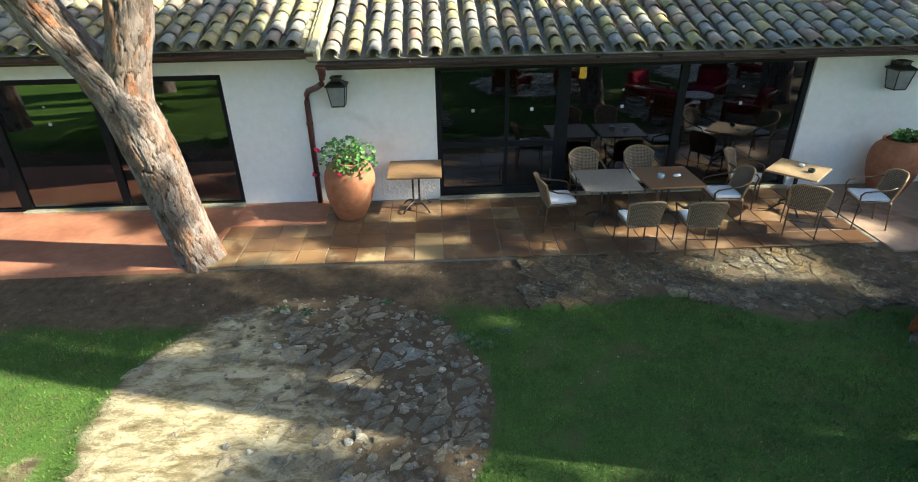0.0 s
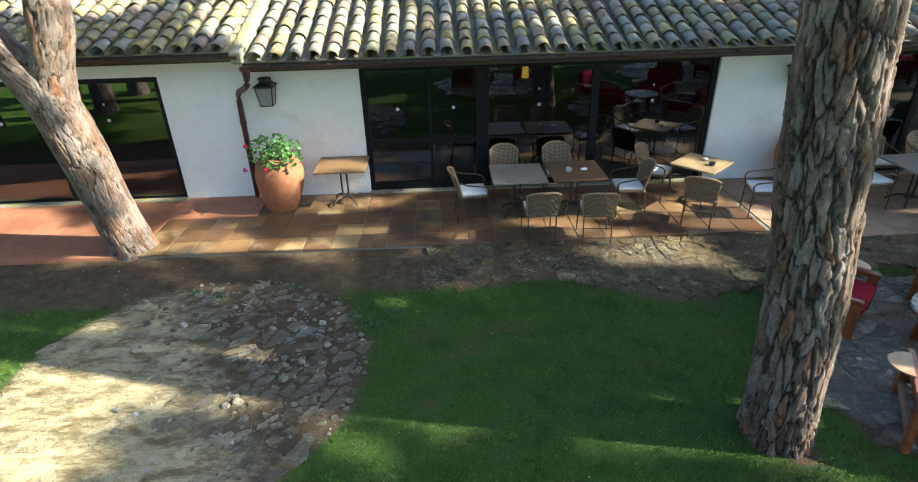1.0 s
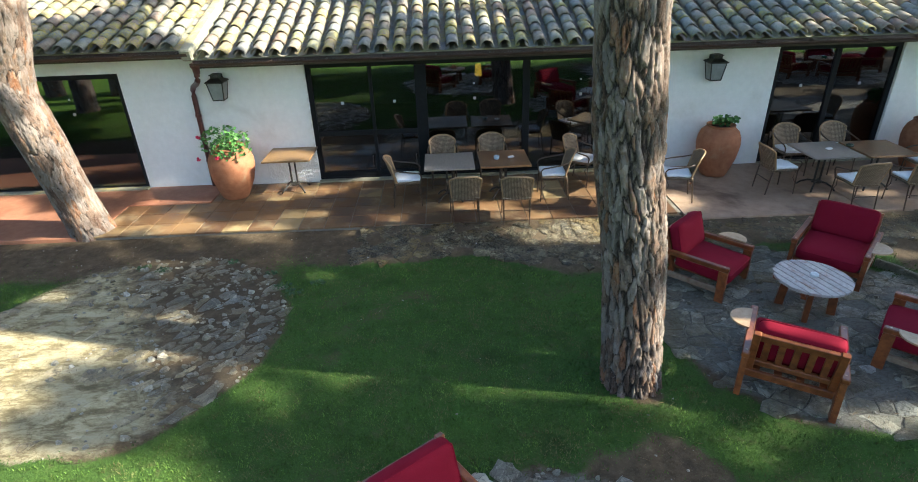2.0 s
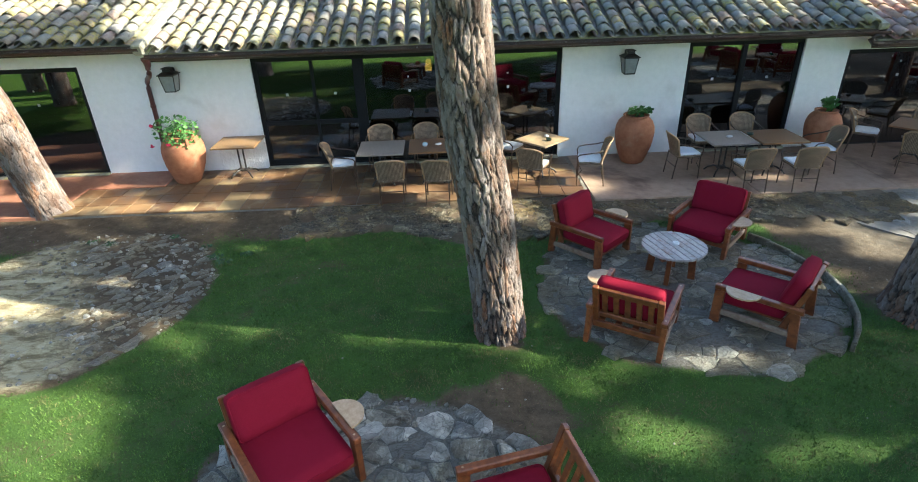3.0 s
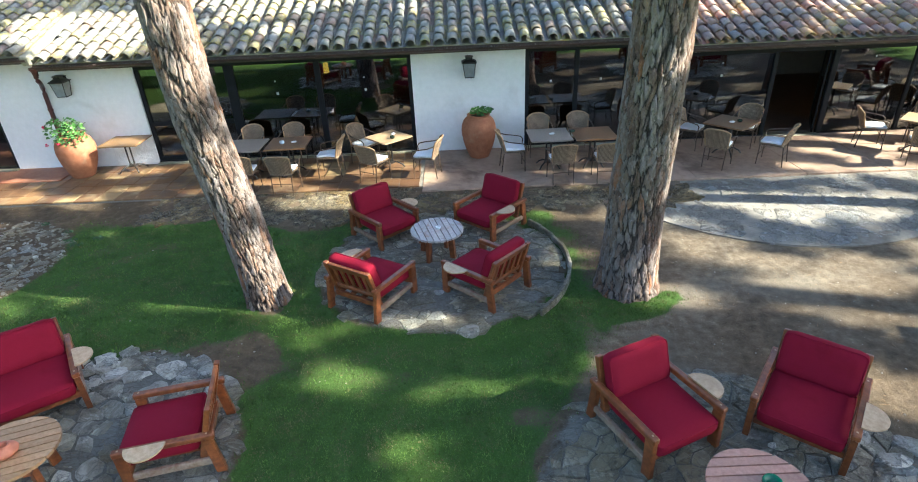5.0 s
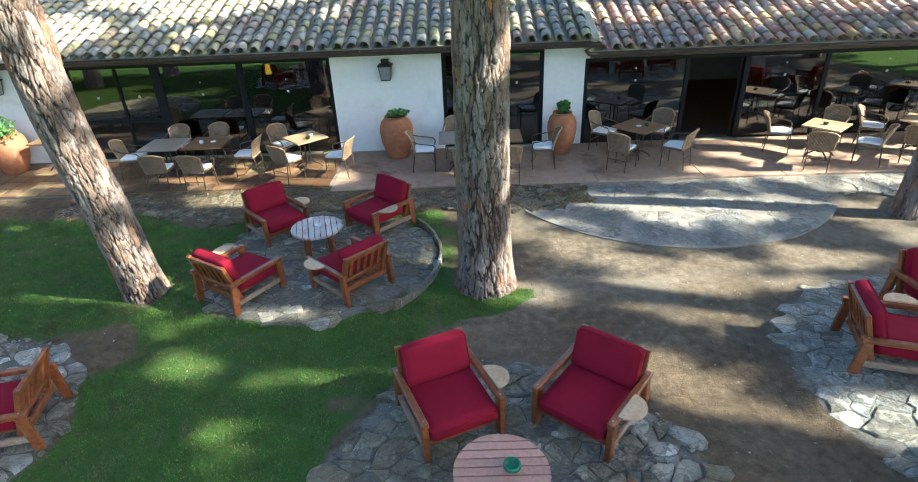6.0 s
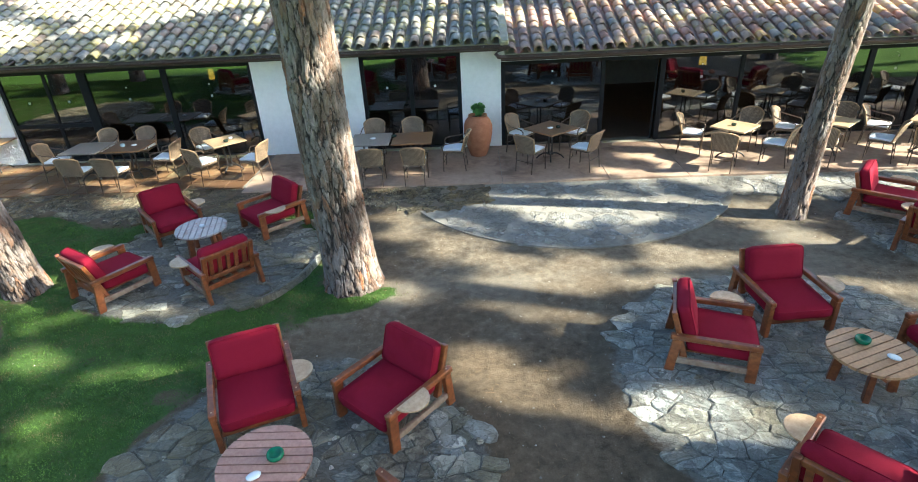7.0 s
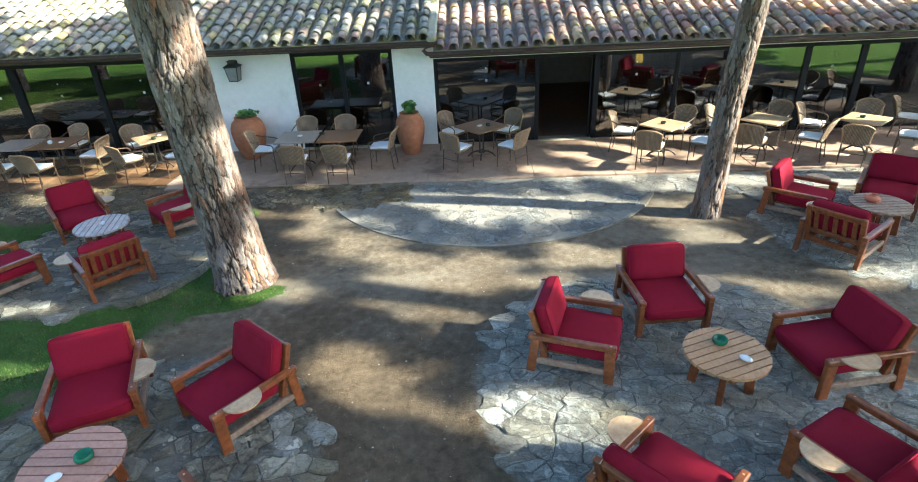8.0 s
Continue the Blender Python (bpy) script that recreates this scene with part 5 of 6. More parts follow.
F = TERRACE + 0.004
dining_table(pose(-0.41, 7.56, F), M["top_honey"], "small wooden table with iron base against the white wall", 0.84, 0.80)
TABLES = ((2.46, 6.83, 0, "top_grey", "grey weathered table beside a brown one"), (3.39, 6.86, 1, "top_brown", "brown oiled table beside a grey one"),
          (5.48, 6.99, 42, "top_pale", "pale wooden table set at an angle"), (8.83, 6.62, 1, "top_grey", "grey weathered table beside a brown one"),
          (9.73, 6.59, 0, "top_brown", "brown oiled table beside a grey one"), (12.72, 6.92, 40, "top_brown", "brown oiled table set at an angle"),
          (16.50, 6.54, 42, "top_pale", "pale sunlit table set at an angle"), (18.60, 6.64, 42, "top_pale", "pale sunlit table set at an angle"),
          (20.45, 6.38, 42, "top_pale", "pale sunlit table set at an angle"), (22.56, 6.65, 40, "top_pale", "pale sunlit table set at an angle"))
for tx, ty, turn, top, text in TABLES:
    side = 0.73 if top == "top_pale" else 0.84
    dining_table(pose(tx, ty, F, 0, 0, turn), M[top], f"square {text}", side, side)
SEATS = ((1.74, 6.76, 5), (2.36, 7.54, -88), (3.26, 7.56, -92), (2.68, 6.0, 92), (3.50, 5.92, 85), (4.22, 6.75, 178),
         (4.90, 7.38, -38), (5.23, 6.30, 60), (6.27, 6.45, 168),
         (8.10, 6.62, 2), (8.75, 7.41, -90), (9.63, 7.41, -90), (8.95, 5.86, 93), (9.83, 5.83, 88), (10.60, 6.56, 175),
         (12.12, 7.46, -40), (13.30, 7.44, -130), (12.23, 6.28, 50), (13.34, 6.29, 140),
         (15.82, 7.00, -25), (17.01, 7.16, -135), (16.08, 5.92, 60), (17.17, 6.09, 145),
         (17.90, 7.12, -40), (19.08, 7.23, -135), (18.12, 6.05, 50), (19.30, 6.12, 140),
         (19.78, 7.00, -40), (20.89, 7.06, -130), (19.96, 5.78, 55), (21.16, 6.00, 145), (21.94, 7.22, -40), (22.12, 6.06, 50))
first = None
for cx, cy, face in SEATS:
    place = pose(cx, cy, F, 0, 0, face)
    if first is None:
        first = dining_chair(place, "rattan bistro chair with white seat pad at a terrace table")
    else:
        copy_thing(first, place)
TT = F + 0.702
ashtray(pose(3.27, 6.82, TT), M["blue_glaze"], "pale blue ceramic ashtray on a brown table", 0.05, 0.06)
shell(pose(3.52, 6.84, TT, 0, 0, 20), "white ceramic shell on a brown table")
ashtray(pose(5.58, 6.84, TT), M["dark_glaze"], "dark green ashtray on a pale table", 0.05, 0.05)
shell(pose(5.58, 7.09, TT, 0, 0, 80), "white ceramic shell on a pale table")
shell(pose(8.88, 6.60, TT, 0, 0, 10), "white ceramic shell on a grey table")
ashtray(pose(9.32, 6.72, TT), M["dark_glaze"], "dark green ashtray between two tables", 0.06, 0.035)
ashtray(pose(12.87, 6.89, TT), M["dark_glaze"], "dark green ashtray on a brown table", 0.05, 0.045)
shell(pose(12.69, 6.85, TT, 0, 0, 10), "white ceramic shell on a brown table")
ashtray(pose(16.46, 6.52, TT), M["dark_glaze"], "dark ashtray on a pale sunlit table", 0.05, 0.05)
ashtray(pose(20.40, 6.42, TT), M["dark_glaze"], "dark ashtray on a pale sunlit table", 0.05, 0.045)


# clothed tables inside, behind the end window
def tablecloth(m, label, side=0.98, h=0.74):
    """A square cloth over a table: flat top, hanging sides with soft folds."""
    rings = ((side / 2, h + 0.004), (side / 2 + 0.012, h - 0.012), (side / 2 + 0.02, h - 0.12), (side / 2 + 0.03, h - 0.27))
    verts, faces, n = [], [], 64
    for k, (half, z) in enumerate(rings):
        for i in range(n):
            a = 2 * math.pi * i / n
            c, d = math.cos(a), math.sin(a)
            q = half / max(abs(c), abs(d)) * (1 + (0.014 * k * math.sin(9 * a + 0.6) if k > 1 else 0.0))
            verts.append((q * c, q * d, z - (0.02 * math.cos(4 * a) if k == 3 else 0.0)))
    faces += [(k * n + i, (k + 1) * n + i, (k + 1) * n + (i + 1) % n, k * n + (i + 1) % n) for k in range(len(rings) - 1) for i in range(n)]
    faces.append(tuple(range(n)))
    root = thing("tablecloth", m, label, "tablecloth", "indoor tablecloths")
    ob = new("cloth", mesh_from("cloth", verts, faces, M["cloth"], False))
    ob.parent = root
    ob.modifiers.new("thick", "SOLIDIFY").thickness = 0.003
    return root


for tx, ty, turn in ((-6.8, 9.2, -20), (-5.0, 9.3, -18)):
    dining_table(pose(tx, ty, 0.047, 0, 0, turn), M["top_brown"], "square table under a white cloth inside the room", 0.96, 0.96, 0.735)
    tablecloth(pose(tx, ty, 0.047, 0, 0, turn), "white cloth hanging over a square indoor table", h=0.738)


# ---- jars ----
def leaves(rng, centre, spread, count, size, droop=0.0):
    verts, faces = [], []
    for _ in range(count):
        d = Vector((rng.gauss(0, 1), rng.gauss(0, 1), rng.gauss(0, 1)))
        d = d.normalized() * rng.random() ** 0.4
        p = Vector(centre) + Vector((d.x * spread[0], d.y * spread[1], d.z * spread[2]))
        n = Vector((rng.gauss(0, 0.6), rng.gauss(0, 0.6) - 0.4, 1)).normalized()
        u = n.cross(Vector((rng.gauss(0, 1), rng.gauss(0, 1), 0.1))).normalized()
        w = n.cross(u)
        s = size * rng.uniform(0.6, 1.25)
        k = len(verts)
        ring = [(math.cos(a), math.sin(a)) for a in (2 * math.pi * j / 7 for j in range(7))]
        verts.append(tuple(p))
        verts += [tuple(p + s * (0.5 + 0.09 * (j % 2)) * (c * u + e * w) + n * s * 0.12) for j, (c, e) in enumerate(ring)]
        faces += [(k, k + 1 + j, k + 1 + (j + 1) % 7) for j in range(7)]
    return verts, faces


def jar(m, r, h, label, seed, bush, flowers=()):
    """A big-bellied terracotta oil jar with a plant in its mouth; bush: centre, spread, leaves."""
    root = thing("terracotta_jar", m, label, "jar", "terracotta jars")
    prof = [(0.56 * r, 0.0), (0.62 * r, 0.04 * h), (0.76 * r, 0.18 * h), (0.90 * r, 0.36 * h), (0.97 * r, 0.52 * h), (r, 0.64 * h), (0.97 * r, 0.76 * h),
            (0.86 * r, 0.87 * h), (0.68 * r, 0.94 * h), (0.62 * r, 0.965 * h), (0.66 * r, 0.985 * h), (0.66 * r, h), (0.56 * r, h), (0.54 * r, 0.93 * h), (0.02, 0.92 * h)]
    fine = []
    for (a, b), (c, d) in zip(prof, prof[1:]):
        fine += [(a + (c - a) * k / 2, b + (d - b) * k / 2) for k in range(2)]
    part("body", lathe([*fine, prof[-1]], 40), M["terracotta"], root, smooth=True)
    part("soil", lathe([(0.5 * r, 0.925 * h), (0.5 * r, 0.935 * h), (0.01, 0.95 * h)], 20), M["soil"], root)
    rng = random.Random(seed)
    centre, spread, count, size = bush
    v, f = leaves(rng, centre, spread, count, size)
    ob = new("foliage", mesh_from("foliage", v, f, M["leaf"]))
    ob.parent = root
    for k in range(7):
        tip = Vector(centre) + Vector((rng.uniform(-0.8, 0.8) * spread[0], rng.uniform(-0.8, 0.8) * spread[1], rng.uniform(0.2, 0.9) * spread[2]))
        part("stem", tube([(0, 0, 0.93 * h), tuple((Vector((0, 0, 0.93 * h)) + tip) / 2 + Vector((0, 0, 0.05))), tuple(tip)], 0.006, 5), M["leaf"], root)
    for p in flowers:
        v, f = leaves(rng, p, (0.035, 0.035, 0.03), 16, 0.035)
        ob = new("flower", mesh_from("flower", v, f, M["petal"]))
        ob.parent = root
        tagged(ob, label="pink geranium flower head")
    return root


jar(pose(-1.48, 7.42, F, 3, 5, 0), 0.395, 0.96, "leaning terracotta jar overflowing with flowering geranium", 3,
    ((0.0, -0.14, 1.03), (0.44, 0.32, 0.34), 420, 0.055), ((-0.46, -0.1, 1.12), (-0.52, -0.12, 0.72), (-0.1, -0.36, 0.86)))
jar(pose(7.42, 7.52, F), 0.38, 0.95, "bulging terracotta jar with sparse green plant by the white wall", 6, ((0.06, -0.02, 1.02), (0.26, 0.18, 0.08), 130, 0.06))
jar(pose(11.14, 7.40, F), 0.325, 0.93, "terracotta jar with a leafy sprig on a narrow wall", 9, ((0.02, -0.02, 1.05), (0.16, 0.13, 0.13), 110, 0.075))


# ---- small lit lamps in the dining room ----
for lx, ly, lz in ((16.4, 8.5, 1.78), (3.3, 11.9, 1.33)):
    lamp = thing("pendant_lamp", pose(lx, ly, lz), "small lit yellow pendant lamp hanging in the dining room", "lamp", "dining room lamps")
    part("shade", lathe([(0.045, 0.15), (0.07, 0.13), (0.085, -0.13), (0.08, -0.13), (0.06, 0.12), (0.01, 0.14)], 18), M["yellow"], lamp, "glowing yellow shade", True)
    part("cord", tube([(0, 0, 0.14), (0, 0, 2.43 - lz)], 0.006, 5), M["iron"], lamp)


# ---- weeds at the edge of the lawn ----
for wx, wy, wn_, ws in ((0.13, 4.10, 34, 0.10), (0.36, 3.94, 26, 0.09), (0.62, 4.17, 20, 0.08), (-1.94, 4.78, 30, 0.10), (-1.64, 4.68, 18, 0.08), (-0.08, 4.48, 16, 0.07), (-0.72, 4.84, 14, 0.06)):
    weed = thing("weed", pose(wx, wy, 0.0), "low green leafy weed at the edge of the stones", "weed", "weeds")
    wv, wf = leaves(random.Random(int(wx * 100)), (0, 0, 0.045), (ws * 1.7, ws, 0.025), wn_, 0.036)
    ob = new("foliage", mesh_from("foliage", wv, wf, M["weed_leaf"]))
    ob.parent = weed
    for k in range(4):
        part("stem", tube([(0, 0, -0.02), ((k - 1.5) * ws * 0.5, 0.02 * k - 0.03, 0.05)], 0.003, 4), M["leaf"], weed)


# ---- rough plaster ----
bm = bmesh.new()
nx, nz = 60, 34
net = [[bm.verts.new((-1.0 + 0.98 * i / nx, 7.992 - (0.0 if i in (0, nx) or j == nz else 0.004 + 0.012 * max(0.0, noise.noise(Vector((i * 0.22, j * 0.3, 1.0)))) + 0.006 * noise.noise(Vector((i * 0.7, j * 0.5, 8.0)))),
                      0.052 + (0.50 + 0.05 * noise.noise(Vector((i * 0.15, 0, 0)))) * j / nz)) for j in range(nz + 1)] for i in range(nx + 1)]
for i in range(nx):
    for j in range(nz):
        bm.faces.new((net[i][j], net[i + 1][j], net[i + 1][j + 1], net[i][j + 1]))
structure(part("plaster_patch", bm, M["stucco"]), "rough trowelled white plaster at the foot of the wall", "wall")


# ---- wall lanterns ----
def lantern(m, label):
    """Tapered four-sided wall lantern with a hipped cap; the wall is at local +y."""
    root = thing("wall_lantern", m, label, "lantern", "wall lanterns")
    a, b, h = 0.095, 0.135, 0.30

    def ring(s, z):
        return [(x * s, y * s, z) for x, y in ((-1, -1), (1, -1), (1, 1), (-1, 1))]

    lo, hi = ring(a, 0.0), ring(b, h)
    for p, q in zip(lo, hi):
        part("bar", tube([p, q], 0.009, 6), M["iron"], root)
    for k in range(4):
        part("rim", tube([lo[k], lo[(k + 1) % 4]], 0.009, 6), M["iron"], root)
        part("rim", tube([hi[k], hi[(k + 1) % 4]], 0.012, 6), M["iron"], root)
        bm = bmesh.new()
        quad = [Vector(v) * 0.985 for v in (lo[k], lo[(k + 1) % 4], hi[(k + 1) % 4], hi[k])]
        inner = [v * 0.96 for v in quad]
        vo, vi = [bm.verts.new((v.x, v.y, max(v.z, 0.006))) for v in quad], [bm.verts.new((v.x, v.y, max(v.z, 0.008))) for v in inner]
        bm.faces.new(vo)
        bm.faces.new(vi[::-1])
        for i in range(4):
            bm.faces.new((vo[i], vi[i], vi[(i + 1) % 4], vo[(i + 1) % 4]))
        bmesh.ops.recalc_face_normals(bm, faces=bm.faces[:])
        part("pane", bm, M["lamp_glass"], root, "frosted glass pane")
    bm = bmesh.new()
    levels = [ring(b + 0.025, h), ring(b + 0.025, h + 0.015), ring(0.07, h + 0.07), ring(0.07, h + 0.11), ring(0.085, h + 0.115), ring(0.085, h + 0.13), ring(0.03, h + 0.145)]
    rings = [[bm.verts.new(p) for p in lv] for lv in levels]
    for r0, r1 in zip(rings, rings[1:]):
        for i in range(4):
            bm.faces.new((r0[i], r0[(i + 1) % 4], r1[(i + 1) % 4], r1[i]))
    bm.faces.new(rings[0][::-1])
    bm.faces.new(rings[-1])
    part("cap", bm, M["iron"], root)
    part("base", box(-a, a, -a, a, -0.012, 0.0), M["iron"], root)
    part("bracket", box(-0.02, 0.02, b - 0.01, 0.195, h + 0.02, h + 0.05), M["iron"], root)
    part("wall_plate", box(-0.05, 0.05, 0.185, 0.2, h - 0.08, h + 0.10, None, 0.004), M["iron"], root)
    return root


lan = lantern(pose(-1.53, 7.798, 1.735), "black iron wall lantern with frosted panes on white stucco")
copy_thing(lan, pose(7.26, 7.798, 1.75))


# ---- roof tiles ----
def barrel(length, r0, r1, thick, sides=6):
    """A cover tile along local +y, wider end at y = 0, with thickness."""
    verts, faces = [], []
    for y, r, lift in ((0.0, r0, 0.0), (length, r1, 0.0)):
        for rad in (r, r - thick):
            for s in range(sides + 1):
                a = math.pi * s / sides
                verts.append((rad * math.cos(a), y, rad * 0.92 * math.sin(a) + lift))
    n = sides + 1
    for s in range(sides):
        faces.append((s, s + 1, 2 * n + s + 1, 2 * n + s))
        faces.append((n + s + 1, n + s, 3 * n + s, 3 * n + s + 1))
        faces.append((s + 1, s, n + s, n + s + 1))
        faces.append((2 * n + s, 2 * n + s + 1, 3 * n + s + 1, 3 * n + s))
    faces += [(0, 2 * n, 3 * n, n), (sides, n + sides, 3 * n + sides, 2 * n + sides)]
    return verts, faces


PITCH, EXPOSE, ROWS_UP = 0.285, 0.315, 16
tile_shapes = [barrel(0.42, 0.104 + 0.006 * k, 0.092 + 0.004 * k, 0.014) for k in range(3)]
UP, OUT = Vector((0, math.cos(ROOF_SLOPE), math.sin(ROOF_SLOPE))), Vector((0, -math.sin(ROOF_SLOPE), math.cos(ROOF_SLOPE)))


def roof(name, x0, x1, z, material, near, label):
    """Rows of cover tiles over concave pans; near: the stretch whose tiles are parts of their own."""
    root = structure(thing(name, Matrix.Translation((0, 0, 0)), label, "roof"), label, "roof")
    rng = random.Random(int(z * 1000))
    eave = Vector((0, 7.34, z + 0.03))
    turn = Matrix.Rotation(ROOF_SLOPE, 4, "X")
    meshes = [mesh_from("tile", v, f, M[material], True) for v, f in tile_shapes]
    verts, faces, pv, pf, made = [], [], [], [], 0
    cols = int((x1 - x0) / PITCH)
    gap = (x1 - x0) / cols
    for c in range(cols):
        x = x0 + gap * (c + 0.5)
        for r in range(ROWS_UP):
            p = eave + UP * (r * EXPOSE + rng.uniform(-0.02, 0.02)) + OUT * (0.05 + rng.uniform(-0.006, 0.006)) + Vector((x + rng.uniform(-0.012, 0.012), 0, 0))
            m = Matrix.Translation(p) @ turn @ pose(0, 0, 0, rng.uniform(-3.4, -2.2), rng.uniform(-3, 3), rng.uniform(-2.5, 2.5))
            k = rng.randrange(3)
            if near[0] <= x <= near[1] and r < 8 and made < 300:
                ob = new("tile", meshes[k])
                ob.parent = root
                ob.matrix_world = m
                made += 1
            else:
                n = len(verts)
                v, f = tile_shapes[k]
                verts += [tuple(m @ Vector(q)) for q in v]
                faces += [tuple(n + i for i in q) for q in f]
        # pan between this column and the next
        for r in range(ROWS_UP):
            p = eave + UP * (r * EXPOSE - 0.02) + Vector((x + gap / 2, 0, 0))
            n = len(pv)
            for d, h in ((0.0, 0.022), (EXPOSE + 0.06, 0.0)):
                for s in range(6):
                    t = s / 5 * 2 - 1
                    q = p + UP * d + OUT * (h + 0.05 * t * t - 0.02) + Vector((t * 0.105, 0, 0))
                    pv.append(tuple(q))
            pf += [(n + s, n + s + 1, n + 7 + s, n + 6 + s) for s in range(5)]
    ob = new("upper_tiles", mesh_from("upper_tiles", verts, faces, M[material], True))
    ob.parent = root
    tagged(ob, kind="stuff")
    ob = new("pan_tiles", mesh_from("pan_tiles", pv, pf, M[material], True))
    ob.parent = root
    tagged(ob, kind="stuff")
    deck = box(x0, x1, 0.06, 7.2, -0.06, -0.03, Matrix.Translation(eave) @ turn)
    part("deck", deck, M["cement"], root)
    return root


roof("roof_west", -14.0, -1.86, 2.62, "roof_mossy", (-8.0, -1.8), "mossy yellow-green barrel tile roof, sunlit")
roof("roof_middle", -1.62, 11.72, 2.46, "roof_mixed", (0.0, 11.0), "grey-green lichened barrel tile roof with yellow patches")
roof("roof_east", 11.76, 26.0, 2.24, "roof_red", (11.7, 22.6), "pinkish and grey barrel tile roof")
turn = Matrix.Translation((0, 7.34, 2.46)) @ Matrix.Rotation(ROOF_SLOPE, 4, "X")
for vx, vz in ((-1.74, 0.0), (11.74, -0.02)):
    structure(part("verge", box(vx - 0.10, vx + 0.10, -0.02, 7.0, 0.0, 0.2 if vx < 0 else 0.12, Matrix.Translation((0, 0, vz)) @ turn, 0.03), M["cement"]), "rough cement verge between two roof levels", "verge")


# ---- paving ----
def cell(seed, others):
    """The Voronoi cell of a seed among its neighbours, as a polygon."""
    x, y = seed
    poly = [(x - 1.2, y - 1.2), (x + 1.2, y - 1.2), (x + 1.2, y + 1.2), (x - 1.2, y + 1.2)]
    for ox, oy in others:
        poly = clip(poly, (x + ox) / 2, (y + oy) / 2, ox - x, oy - y)
        if not poly:
            break
    return poly


def clip(poly, px, py, nx, ny):
    out = []
    for (ax, ay), (bx, by) in zip(poly, poly[1:] + poly[:1]):
        da, db = (ax - px) * nx + (ay - py) * ny, (bx - px) * nx + (by - py) * ny
        if da <= 0:
            out.append((ax, ay))
        if (da < 0 < db) or (db < 0 < da):
            t = da / (da - db)
            out.append((ax + (bx - ax) * t, ay + (by - ay) * t))
    return out


def stone_mesh(poly, rng, joint, height, material, round_=0.0):
    """A low irregular slab on its own origin."""
    cx, cy = sum(p[0] for p in poly) / len(poly), sum(p[1] for p in poly) / len(poly)
    rim = []
    for (ax, ay), (bx, by) in zip(poly, poly[1:] + poly[:1]):
        n = max(1, int(math.hypot(bx - ax, by - ay) / 0.07))
        for k in range(n):
            x, y = ax + (bx - ax) * k / n, ay + (by - ay) * k / n
            off = 0.035 * noise.noise_vector(Vector((x * 4.3, y * 4.3, 2.0))) + 0.014 * noise.noise_vector(Vector((x * 13.0, y * 13.0, 5.0)))
            rim.append((x + off.x - cx, y + off.y - cy))
    size = sum(math.hypot(x, y) for x, y in rim) / len(rim)
    if len(rim) < 3 or size < 0.05:
        return None, None
    out = []
    for x, y in rim:
        d = math.hypot(x, y) or 1e-6
        d2 = (1 - round_) * d + round_ * size
        f = max(0.35, (d2 * rng.uniform(0.93, 1.02) - joint * rng.uniform(0.2, 2.2)) / d)
        out.append((x * f, y * f))
    tilt_x, tilt_y = rng.uniform(-0.03, 0.03), rng.uniform(-0.03, 0.03)
    levels = ((1.02, -0.05), (1.0, height - 0.012), (0.93 - 0.08 * round_, height))
    levels += ((0.55, height + 0.022 * round_),)
    verts = [(x * s, y * s, z + (0 if k == 0 else x * tilt_x + y * tilt_y) + ((0, rng.uniform(-0.003, 0.003), rng.uniform(-0.004, 0.004), rng.uniform(-0.007, 0.007))[k])) for k, (s, z) in enumerate(levels) for x, y in out]
    n = len(out)
    faces = [(k * n + i, k * n + (i + 1) % n, (k + 1) * n + (i + 1) % n, (k + 1) * n + i) for k in range(len(levels) - 1) for i in range(n)]
    faces.append(tuple(range((len(levels) - 1) * n, len(levels) * n)))
    return mesh_from("stone", verts, faces, material), (cx, cy)


